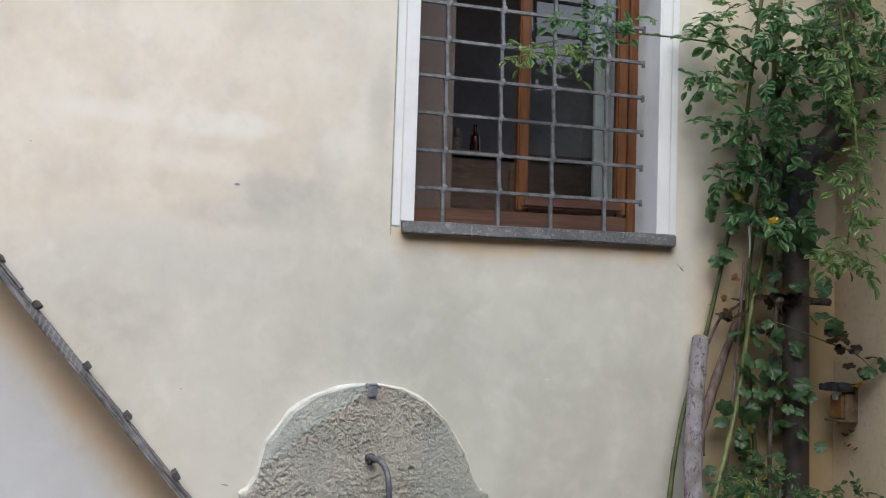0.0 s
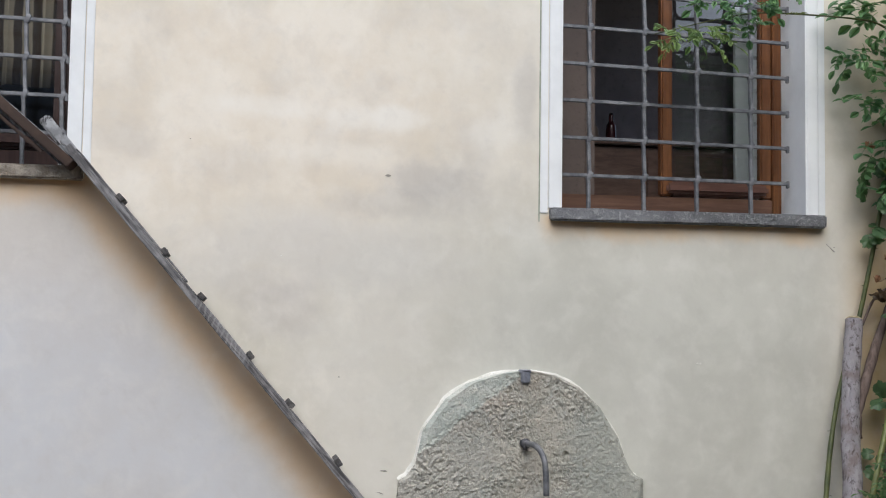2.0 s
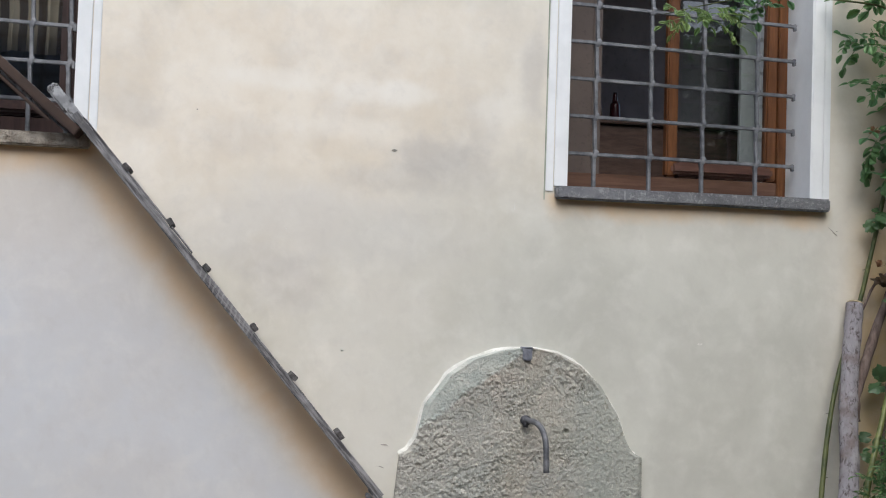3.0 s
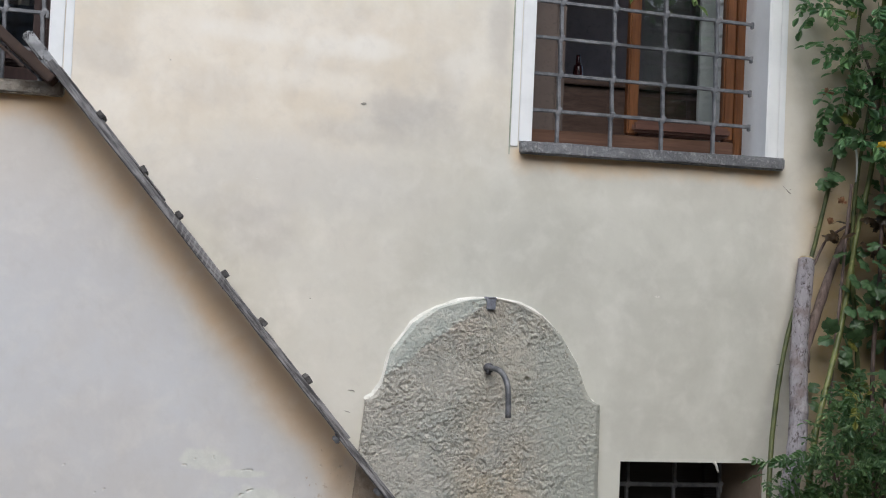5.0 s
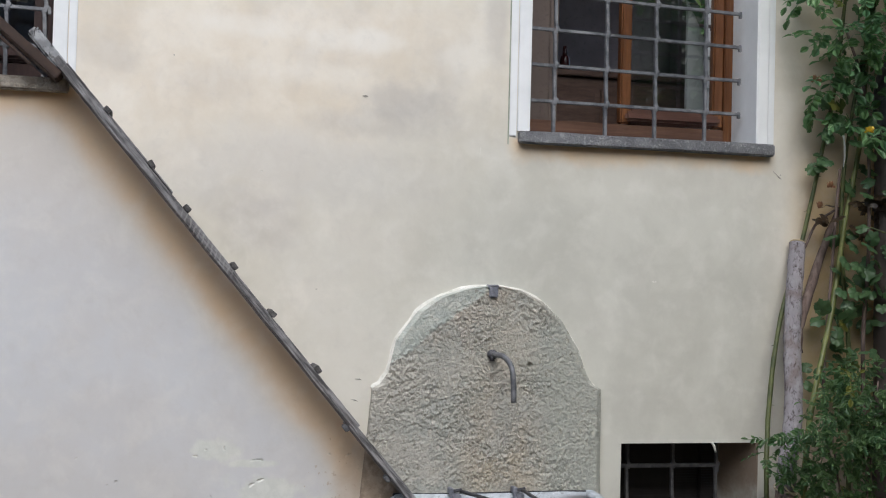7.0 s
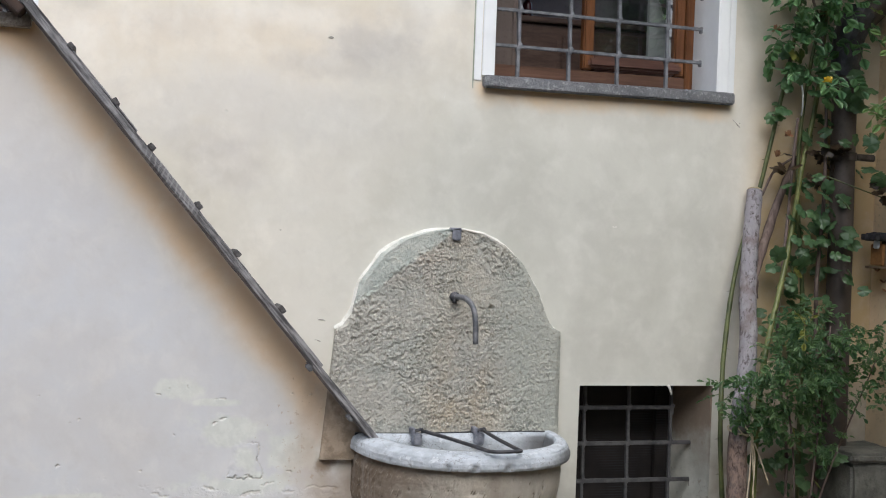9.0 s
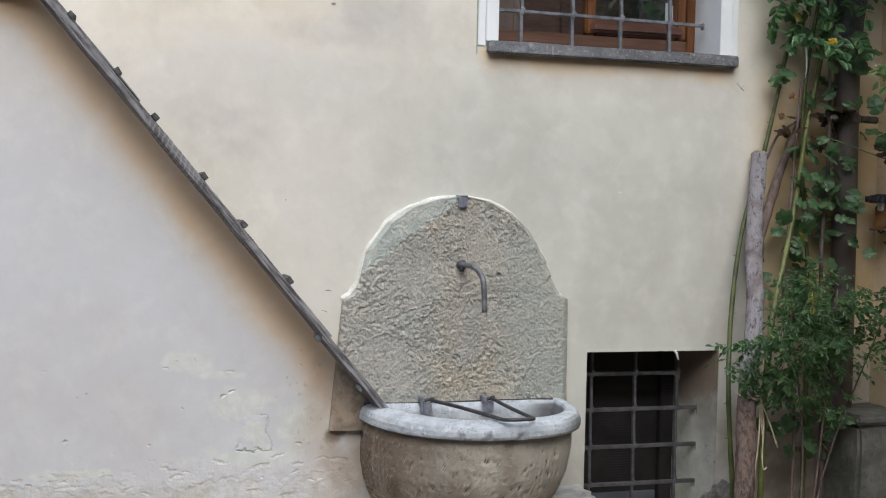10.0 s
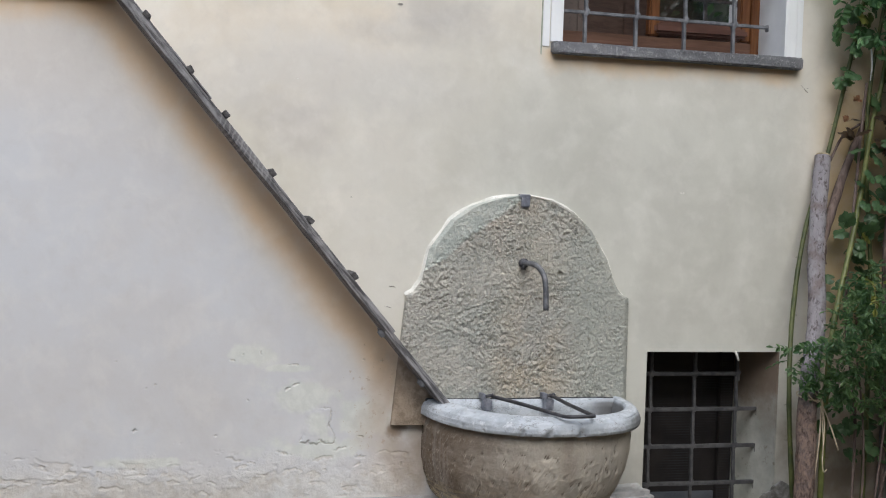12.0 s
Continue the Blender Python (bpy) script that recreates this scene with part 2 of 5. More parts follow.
def make_bowl():
    n = Nodes("weathered_basin_stone")
    x, y, z = n.axes()
    a, b = n.noise(6, 5, 0.6), n.noise(30, 6, 0.7, n.stretch(n.place(), (0.8, 0.8, 1.4)), 0.6)
    c = n.mix(n.span(a, 0.35, 0.65), (0.36, 0.33, 0.285), (0.48, 0.44, 0.375))
    c = n.mix(n.span(b, 0.55, 0.75, 0, 0.6), c, (0.61, 0.555, 0.465))
    streak = n.noise(7, 5, 0.6, n.stretch(n.place(), (1.2, 1.2, 0.16)))
    c = n.mix(n.span(streak, 0.50, 0.66, 0, 0.4), c, (0.27, 0.22, 0.17))
    # browner and darker to one side, paler to the other, with ragged edges
    side = n.math("ADD", x, n.math("MULTIPLY", n.math("SUBTRACT", n.noise(5, 5, 0.6), 0.5), 0.5))
    c = n.mix(n.span(side, -0.42, -0.02, 0.95, 0.0), c, (0.17, 0.125, 0.088))
    c = n.mix(n.span(side, 0.10, 0.42, 0.0, 0.55), c, (0.60, 0.565, 0.49))
    c = n.mix(n.span(streak, 0.34, 0.46, 0.2, 0), c, (0.60, 0.575, 0.53))
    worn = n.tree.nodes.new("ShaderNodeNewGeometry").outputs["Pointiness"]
    # hollows coloured dark and ridges pale to strengthen the relief's light and shade
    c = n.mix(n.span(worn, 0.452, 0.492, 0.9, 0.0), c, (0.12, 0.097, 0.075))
    c = n.mix(n.span(worn, 0.507, 0.555, 0.0, 0.65), c, (0.66, 0.60, 0.50))
    # straw-coloured crust on the underside
    c = n.mix(n.math("MULTIPLY", n.span(n.noise(20, 6, 0.65, n.stretch(n.place(), (0.5, 0.5, 3.0)), 0.5), 0.50, 0.57), n.span(z, 0.50, 0.64, 0.7, 0.0)), c, (0.62, 0.50, 0.30))
    # splashes of lime just below the rim
    edge = n.span(n.math("ADD", z, n.math("MULTIPLY", n.noise(9, 4), 0.02)), 0.846, 0.858, 0.0, 0.8)
    c = n.mix(edge, c, (0.50, 0.52, 0.53))
    n.bump(n.noise(40, 6, 0.7), 0.6, 0.010)
    n.bump(n.noise(90, 4), 0.4, 0.005)
    return n.done(c, 0.88, 0, 0.25)


def make_rim():
    n = Nodes("lime_crusted_rim")
    x, y, z = n.axes()
    rim = n.mix(n.span(n.noise(14, 6, 0.65), 0.38, 0.62), (0.405, 0.44, 0.478), (0.545, 0.585, 0.63))
    rim = n.mix(n.span(n.noise(48, 6, 0.72, None, 0.4), 0.585, 0.64, 0, 0.65), rim, (0.22, 0.215, 0.215))
    rim = n.mix(n.span(n.noise(20, 6, 0.7), 0.57, 0.64, 0, 0.7), rim, (0.68, 0.71, 0.73))
    # thin dark checks in the crust
    check = n.noise(16, 6, 0.6, n.stretch(n.place(), (1.0, 1.0, 2.2)), 1.2)
    rim = n.mix(n.math("MULTIPLY", n.span(n.math("ABSOLUTE", n.math("SUBTRACT", check, 0.5)), 0.0, 0.012, 0.8, 0.0), n.span(n.noise(7, 4), 0.5, 0.58)), rim, (0.12, 0.115, 0.11))
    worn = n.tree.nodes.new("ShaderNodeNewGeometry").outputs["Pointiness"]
    # shade of the rim's creases put into its colour
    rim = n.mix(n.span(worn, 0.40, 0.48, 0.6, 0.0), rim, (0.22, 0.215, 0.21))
    # silt down in the hollow, and the shade at one end painted dark
    rim = n.mix(n.span(n.math("ADD", z, n.math("MULTIPLY", n.noise(12, 5), 0.06)), 0.80, 0.89, 0.75, 0.0), rim, (0.33, 0.305, 0.26))
    rim = n.mix(n.math("MULTIPLY", n.span(x, 0.24, 0.38), n.span(n.math("ADD", z, n.math("MULTIPLY", n.noise(12, 5), 0.02)), 0.895, 0.912, 0.85, 0.0)), rim, (0.14, 0.14, 0.14))
    n.bump(n.noise(34, 6, 0.7), 0.45, 0.010)
    n.bump(n.noise(90, 4), 0.3, 0.004)
    return n.done(rim, 0.86, 0, 0.25)


def make_wood(name, dark, light, rough=0.75, grain=(1, 1, 1), bump=0.5):
    n = Nodes(name)
    v = n.stretch(n.place(), grain)
    a, b = n.noise(22, 7, 0.7, v, 0.4), n.noise(4, 4, 0.6)
    c = n.mix(n.span(a, 0.32, 0.68), dark, light)
    c = n.mix(n.span(b, 0.4, 0.7, 0, 0.5), c, tuple(0.75 * v for v in dark))
    n.bump(a, bump, 0.004)
    return n.done(c, rough, 0, 0.35)


def make_plank(name, dark, light, turn_y):
    """Weathered board whose grain runs along a sloping plank."""
    n = Nodes(name)
    m = n.tree.nodes.new("ShaderNodeMapping")
    m.vector_type = "TEXTURE"
    n.put(m.inputs["Vector"], n.place())
    m.inputs["Rotation"].default_value = (0, turn_y, 0)
    m.inputs["Scale"].default_value = (9, 0.8, 0.8)
    a, b = n.noise(60, 6, 0.7, m.outputs[0], 0.3), n.noise(9, 5)
    c = n.mix(n.span(a, 0.36, 0.62), dark, light)
    c = n.mix(n.span(b, 0.42, 0.66, 0, 0.55), c, tuple(0.7 * v for v in dark))
    c = n.mix(n.span(n.noise(70, 5, 0.7), 0.62, 0.7, 0, 0.5), c, (0.42, 0.41, 0.40))
    # slanting saw marks left on stretches of the edge
    x, y, z = n.axes()
    saw = n.math("SINE", n.math("ADD", n.math("MULTIPLY", n.math("SUBTRACT", x, n.math("MULTIPLY", z, 0.25)), 300.0), n.math("MULTIPLY", n.noise(30, 3), 7.0)))
    saw = n.math("MULTIPLY", n.span(saw, 0.2, 0.8), n.math("MULTIPLY", n.span(z, 1.74, 1.80), n.span(z, 1.98, 2.04, 1.0, 0.0)))
    c = n.mix(n.math("MULTIPLY", saw, 0.4), c, (0.40, 0.39, 0.39))
    n.bump(saw, 0.3, 0.002)
    n.bump(a, 0.9, 0.006)
    return n.done(c, 0.87, 0, 0.3)


def make_glass():
    m = bpy.data.materials.new("window_glass")
    m.use_nodes = True
    t = m.node_tree
    t.nodes.remove(t.nodes["Principled BSDF"])
    clear, shine = t.nodes.new("ShaderNodeBsdfTransparent"), t.nodes.new("ShaderNodeBsdfGlossy")
    clear.inputs[0].default_value = (0.72, 0.76, 0.75, 1)
    shine.inputs["Roughness"].default_value = 0.03
    fresnel, blend = t.nodes.new("ShaderNodeFresnel"), t.nodes.new("ShaderNodeMixShader")
    fresnel.inputs[0].default_value = 2.15
    t.links.new(fresnel.outputs[0], blend.inputs[0])
    t.links.new(clear.outputs[0], blend.inputs[1])
    t.links.new(shine.outputs[0], blend.inputs[2])
    t.links.new(blend.outputs[0], t.nodes["Material Output"].inputs[0])
    return m


def make_leaf(name, dark, light, yellow=(0.30, 0.27, 0.05)):
    n = Nodes(name)
    r = n.chance()
    c = n.mix(n.span(n.island(), 0.1, 0.95), dark, light)
    c = n.mix(n.span(r, 0.2, 0.9, 0, 0.22), c, (light[0] * 1.25, light[1] * 1.05, light[2] * 0.8))
    c = n.mix(n.span(r, 0.975, 0.995, 0, 0.7), c, yellow)
    c = n.mix(n.span(n.noise(70, 4), 0.45, 0.75, 0, 0.35), c, tuple(0.6 * v for v in dark))
    n.bump(n.noise(120, 3), 0.3, 0.002)
    m = n.done(c, 0.38, 0, 0.5)
    # daylight shines through the thin blade
    glow, blend = n.tree.nodes.new("ShaderNodeBsdfTranslucent"), n.tree.nodes.new("ShaderNodeMixShader")
    n.put(glow.inputs["Color"], n.mix(0.5, c, (light[0] * 1.3, light[1] * 1.3, light[2] * 0.75)))
    blend.inputs[0].default_value = 0.3
    n.put(blend.inputs[1], n.bsdf.outputs[0])
    n.put(blend.inputs[2], glow.outputs[0])
    n.put(n.tree.nodes["Material Output"].inputs["Surface"], blend.outputs[0])
    return m


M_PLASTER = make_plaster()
n = Nodes("white_painted_render")
n.bump(n.noise(30, 4), 0.12, 0.004)
M_WHITE = n.done(n.mix(n.span(n.noise(6, 6, 0.65), 0.35, 0.7), (0.83, 0.85, 0.86), (0.76, 0.78, 0.79)), 0.75)
M_GREEN_EDGE = make_simple("green_shadow_line", (0.24, 0.28, 0.22), (0.42, 0.45, 0.37), 9, 0.9, 0.3, 0.003, 50)
M_LIP = make_simple("white_lime_mortar", (0.62, 0.61, 0.56), (0.78, 0.77, 0.72), 12, 0.9, 0.6, 0.006, 45)
M_SLAB, M_BOWL, M_RIM = make_slab(), make_bowl(), make_rim()
n = Nodes("grey_granite_sill")
grain = n.noise(45, 6, 0.72, None, 1.0)
c = n.mix(n.span(n.noise(9, 5), 0.35, 0.65), (0.21, 0.215, 0.23), (0.32, 0.325, 0.345))
c = n.mix(n.span(grain, 0.53, 0.62, 0, 0.7), c, (0.54, 0.545, 0.565))
c = n.mix(n.span(n.noise(38, 6, 0.72, None, 0.8), 0.34, 0.44, 0.35, 0), c, (0.10, 0.10, 0.105))
n.bump(grain, 1.0, 0.03)
M_SILL = n.done(c, 0.8)
M_OLD_SILL = make_simple("worn_tan_stone_sill", (0.26, 0.22, 0.175), (0.56, 0.51, 0.44), 30, 0.85, 1.0, 0.016, 60)
M_CRACK = make_simple("dark_plaster_crack", (0.30, 0.275, 0.245), (0.42, 0.39, 0.35), 40, 0.95, 0.4, 0.002, 90)
M_LEDGE = make_simple("pale_grey_ledge_stone", (0.29, 0.29, 0.285), (0.47, 0.475, 0.475), 10, 0.85, 0.6, 0.010, 50)
M_BROKEN = make_simple("broken_grey_masonry", (0.16, 0.155, 0.14), (0.38, 0.375, 0.36), 22, 0.92, 1.0, 0.012, 40)
M_BASE = make_simple("rough_base_stone", (0.20, 0.19, 0.17), (0.36, 0.34, 0.30), 7, 0.9, 0.8, 0.015, 30)
M_PLINTH = make_simple("mossy_dark_masonry", (0.095, 0.10, 0.087), (0.195, 0.195, 0.175), 6, 0.92, 0.8, 0.015, 28)
M_IRON = make_simple("wrought_iron", (0.12, 0.125, 0.138), (0.23, 0.235, 0.25), 25, 0.55, 0.4, 0.002, 120, 0.35)
M_CELLAR_IRON = make_simple("dull_cellar_iron", (0.07, 0.07, 0.075), (0.13, 0.13, 0.135), 25, 0.6, 0.4, 0.002, 120, 0.3)
M_DARK_IRON = make_simple("dark_iron", (0.045, 0.045, 0.05), (0.10, 0.10, 0.11), 25, 0.55, 0.4, 0.002, 120, 0.3)
M_RUST = make_simple("brown_rusty_iron", (0.06, 0.05, 0.045), (0.13, 0.11, 0.10), 20, 0.7, 0.5, 0.002, 110, 0.2)
M_LEAD = make_simple("grey_lead", (0.20, 0.21, 0.25), (0.36, 0.375, 0.43), 30, 0.55, 0.4, 0.002, 90, 0.4)
M_PLANK = make_plank("weathered_grey_plank", (0.085, 0.082, 0.085), (0.35, 0.342, 0.35), radians(-130.4))
M_CLEAT = make_simple("dark_weathered_cleat_wood", (0.045, 0.042, 0.042), (0.135, 0.13, 0.13), 40, 0.88, 0.8, 0.005, 90)
n = Nodes("silvery_weathered_wood")
pits = n.noise(46, 6, 0.7, n.stretch(n.place(), (1, 1, 0.7)), 0.6)
c = n.mix(n.span(n.noise(20, 5), 0.35, 0.65), (0.23, 0.235, 0.245), (0.42, 0.43, 0.445))
c = n.mix(n.span(pits, 0.52, 0.60, 0, 0.9), c, (0.045, 0.043, 0.045))
n.bump(pits, -0.8, 0.01)
M_TIP = n.done(c, 0.88, 0, 0.25)
M_BROWN = make_wood("brown_stained_plank", (0.042, 0.024, 0.018), (0.09, 0.052, 0.036), 0.5, (0.4, 1.5, 0.5), 0.3)
M_FRAME = make_wood("varnished_chestnut_wood", (0.12, 0.045, 0.018), (0.25, 0.105, 0.042), 0.32, (1.6, 1.6, 0.12), 0.2)
M_RAIL = make_wood("varnished_chestnut_rail", (0.10, 0.050, 0.039), (0.195, 0.098, 0.070), 0.35, (0.12, 1.6, 1.6), 0.2)
M_LOW_RAIL = make_wood("worn_chestnut_rail", (0.115, 0.058, 0.038), (0.21, 0.11, 0.07), 0.5, (0.12, 1.6, 1.6), 0.2)
# darker frame wood, the ramp's shade on the second window put into its colour
M_SHADED_STILE = make_wood("shaded_maroon_wood", (0.030, 0.016, 0.015), (0.062, 0.034, 0.030), 0.45, (1.6, 1.6, 0.12), 0.2)
M_SHUTTER = make_simple("grey_brown_shutter", (0.115, 0.085, 0.072), (0.15, 0.115, 0.098), 4, 0.6, 0.1, 0.002, 60)
M_GLASS = make_glass()
n = Nodes("beige_cloth_dark_folds")
x, y, z = n.axes()
# stripes at the folds' spacing put the folds' dark gaps into the colour
wave = n.math("SINE", n.math("ADD", n.math("MULTIPLY", x, 82.0), n.math("MULTIPLY", n.noise(3, 3), 3.0)))
weave = n.noise(260, 3)
n.bump(weave, 0.3, 0.001)
M_CURTAIN = n.done(n.mix(n.span(wave, -0.35, 0.2), (0.08, 0.06, 0.05), n.mix(n.span(weave, 0.3, 0.7), (0.42, 0.35, 0.27), (0.52, 0.445, 0.35))), 0.95, 0, 0.1)
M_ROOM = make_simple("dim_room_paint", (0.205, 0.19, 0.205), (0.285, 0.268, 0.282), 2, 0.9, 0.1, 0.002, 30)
n = Nodes("damp_stained_plaster")
x, y, z = n.axes()
wet = n.math("ADD", z, n.math("MULTIPLY", n.math("SUBTRACT", n.noise(5, 6, 0.65), 0.5), 0.45))
c = n.mix(n.span(n.noise(6, 5, 0.6), 0.36, 0.64), (0.42, 0.425, 0.38), (0.57, 0.575, 0.52))
c = n.mix(n.span(wet, 0.66, 0.98, 0.0, 0.92), c, (0.20, 0.145, 0.105))
c = n.mix(n.span(n.noise(26, 6, 0.7), 0.58, 0.68, 0, 0.7), c, (0.25, 0.21, 0.165))
n.bump(n.noise(26, 6, 0.7), 0.5, 0.006)
M_REVEAL = n.done(c, 0.92, 0, 0.2)
M_CUPBOARD = make_wood("dark_cupboard_wood", (0.085, 0.05, 0.04), (0.155, 0.095, 0.072), 0.5, (0.3, 1.5, 1.5), 0.2)
M_RED = make_simple("dark_red_glass", (0.03, 0.008, 0.010), (0.05, 0.012, 0.014), 20, 0.15, 0.05, 0.001, 60)
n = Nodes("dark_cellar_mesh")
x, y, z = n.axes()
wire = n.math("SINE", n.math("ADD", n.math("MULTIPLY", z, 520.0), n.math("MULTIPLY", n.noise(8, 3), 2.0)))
# near-black colour holds the dark of the unlit cellar behind the mesh
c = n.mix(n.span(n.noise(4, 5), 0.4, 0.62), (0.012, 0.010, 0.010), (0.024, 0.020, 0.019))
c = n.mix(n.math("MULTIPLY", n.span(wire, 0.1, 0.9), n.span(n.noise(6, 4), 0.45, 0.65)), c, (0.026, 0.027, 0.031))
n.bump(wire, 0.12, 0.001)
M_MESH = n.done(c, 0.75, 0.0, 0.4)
M_MESH_RAIL = make_simple("blue_grey_rail_paint", (0.06, 0.068, 0.085), (0.10, 0.11, 0.13), 8, 0.7, 0.3, 0.002, 80)
M_SOUTH = make_simple("ivy_grown_wall", (0.04, 0.055, 0.045), (0.13, 0.15, 0.115), 2.2, 0.9, 0.8, 0.05, 9)
M_EAST = make_simple("dull_ochre_render", (0.67, 0.53, 0.35), (0.77, 0.63, 0.44), 2, 0.92, 0.3, 0.005, 40)
M_COURT = make_simple("grey_court_render", (0.24, 0.25, 0.265), (0.34, 0.35, 0.365), 1.5, 0.92, 0.3, 0.005, 40)
M_GROUND = make_simple("court_gravel", (0.12, 0.09, 0.06), (0.22, 0.17, 0.115), 3, 0.95, 1.0, 0.02, 45)
n = Nodes("flaking_grey_bark")
v = n.stretch(n.place(), (1.5, 1.5, 0.7))
b = n.noise(42, 7, 0.72, v, 0.6)
c = n.mix(n.span(b, 0.36, 0.50), (0.12, 0.10, 0.10), (0.38, 0.358, 0.385))
c = n.mix(n.span(n.noise(15, 6, 0.65, v, 0.5), 0.50, 0.62, 0, 0.75), c, (0.46, 0.44, 0.47))
c = n.mix(n.span(n.noise(9, 4), 0.5, 0.65, 0, 0.6), c, (0.20, 0.15, 0.13))
n.bump(b, 1.0, 0.016)
x, y, z = n.axes()
c = n.mix(n.span(n.math("ADD", z, n.math("MULTIPLY", n.noise(8, 5), 0.2)), 0.98, 1.14, 0.75, 0.0), c, n.mix(n.span(b, 0.40, 0.60), (0.10, 0.06, 0.04), (0.30, 0.19, 0.125)))
M_LOG = n.done(c, 0.92, 0, 0.2)
M_BARK = make_wood("brown_bark", (0.085, 0.060, 0.052), (0.23, 0.175, 0.155), 0.9, (2, 2, 0.4), 1.0)
M_CANE = make_simple("green_rose_cane", (0.10, 0.12, 0.035), (0.20, 0.22, 0.07), 14, 0.5, 0.4, 0.002, 70)
M_CANE_DARK = make_simple("dark_green_cane", (0.05, 0.065, 0.022), (0.11, 0.125, 0.04), 14, 0.5, 0.4, 0.002, 70)
M_PIPE = make_simple("dark_brown_downpipe_paint", (0.065, 0.052, 0.045), (0.115, 0.095, 0.085), 4, 0.55, 0.2, 0.002, 60, 0.2)
M_LEAF = make_leaf("rose_leaf", (0.074, 0.178, 0.084), (0.208, 0.395, 0.172))
M_LEAF_YOUNG = make_leaf("young_rose_leaf", (0.15, 0.26, 0.095), (0.32, 0.45, 0.20))
M_LEAF_BROAD = make_leaf("broad_dark_leaf", (0.030, 0.078, 0.037), (0.085, 0.165, 0.075))
M_LEAF_IVY = make_leaf("dull_ivy_leaf", (0.022, 0.058, 0.036), (0.062, 0.120, 0.070))
M_LEAF_FINE = make_leaf("fine_shrub_leaf", (0.052, 0.122, 0.054), (0.168, 0.292, 0.124))
M_DRY_LEAF = make_leaf("dry_brown_leaf", (0.018, 0.012, 0.009), (0.052, 0.034, 0.020), (0.12, 0.075, 0.03))
M_TWINE = make_simple("pale_straw_twine", (0.55, 0.46, 0.33), (0.74, 0.66, 0.50), 30, 0.9, 0.5, 0.002, 150)
M_YELLOW = make_simple("yellow_petals", (0.55, 0.36, 0.02), (0.75, 0.55, 0.05), 40, 0.6, 0.2, 0.002, 100)
M_DRY = make_simple("dried_petals", (0.20, 0.08, 0.035), (0.40, 0.22, 0.12), 60, 0.8, 0.4, 0.002, 120)
M_FEEDER = make_simple("dull_weathered_board", (0.17, 0.115, 0.07), (0.29, 0.205, 0.125), 30, 0.8, 0.4, 0.002, 90)
M_ORANGE = make_simple("orange_painted_wood", (0.27, 0.125, 0.045), (0.40, 0.20, 0.075), 30, 0.7, 0.2, 0.002, 90)
M_PALE = make_simple("pale_bare_wood", (0.40, 0.32, 0.19), (0.55, 0.46, 0.30), 30, 0.7, 0.3, 0.002, 90)


# ---- mesh helpers ----
def part(name, bm, material, parent=None, label="", smooth=False):
    """Links a bmesh as one mesh object under a thing."""
    me = bpy.data.meshes.new(name)
    bmesh.ops.recalc_face_normals(bm, faces=bm.faces[:])
    for f in bm.faces:
        f.smooth = smooth
    bm.to_mesh(me)
    bm.free()
    me.materials.append(material)
    ob = new(name, me)
    ob.parent = parent
    return tagged(ob, label)


def thing(name, label, category, place=(0, 0, 0), group="", kind=""):
    ob = new(name)
    ob.location = place
    ob.empty_display_size = 0.05
    return tagged(ob, label, category, group, kind)


def under(ob, parent):
    """Keeps ob where it stands while it becomes part of parent."""
    ob.parent = parent
    ob.matrix_parent_inverse = Matrix.Translation(parent.location).inverted()
    return ob


def box(lo, hi, bevel=0.0, wobble=0.0, cuts=0, bm=None):
    bm2 = bmesh.new()
    lo, hi = Vector(lo), Vector(hi)
    bmesh.ops.create_cube(bm2, size=1.0, matrix=Matrix.Translation((lo + hi) / 2) @ Matrix.Diagonal((*(hi - lo), 1)))
    if bevel:
        bmesh.ops.bevel(bm2, geom=bm2.edges[:], offset=bevel, segments=2, affect="EDGES")
    if cuts:
        bmesh.ops.subdivide_edges(bm2, edges=[e for e in bm2.edges if e.calc_length() > 0.04], cuts=cuts, use_grid_fill=True)
    if wobble:
        for v in bm2.verts:
            v.co += noise.noise_vector(v.co * 14) * wobble
    return bm2 if bm is None else join(bm, bm2)


def join(bm, other):
    me = bpy.data.meshes.new("tmp")
    other.to_mesh(me)
    other.free()
    bm.from_mesh(me)
    bpy.data.meshes.remove(me)
    return bm


def smooth_line(points, steps=6):
    """A Catmull-Rom line through the points."""
    p = [Vector(q) for q in points]
    p = [2 * p[0] - p[1], *p, 2 * p[-1] - p[-2]]
    out = []
    for a, b, c, d in zip(p, p[1:], p[2:], p[3:]):
        for k in range(steps):
            t = k / steps
            out.append(0.5 * (2 * b + (c - a) * t + (2 * a - 5 * b + 4 * c - d) * t * t + (3 * b - a - 3 * c + d) * t**3))
    return out + [p[-2]]


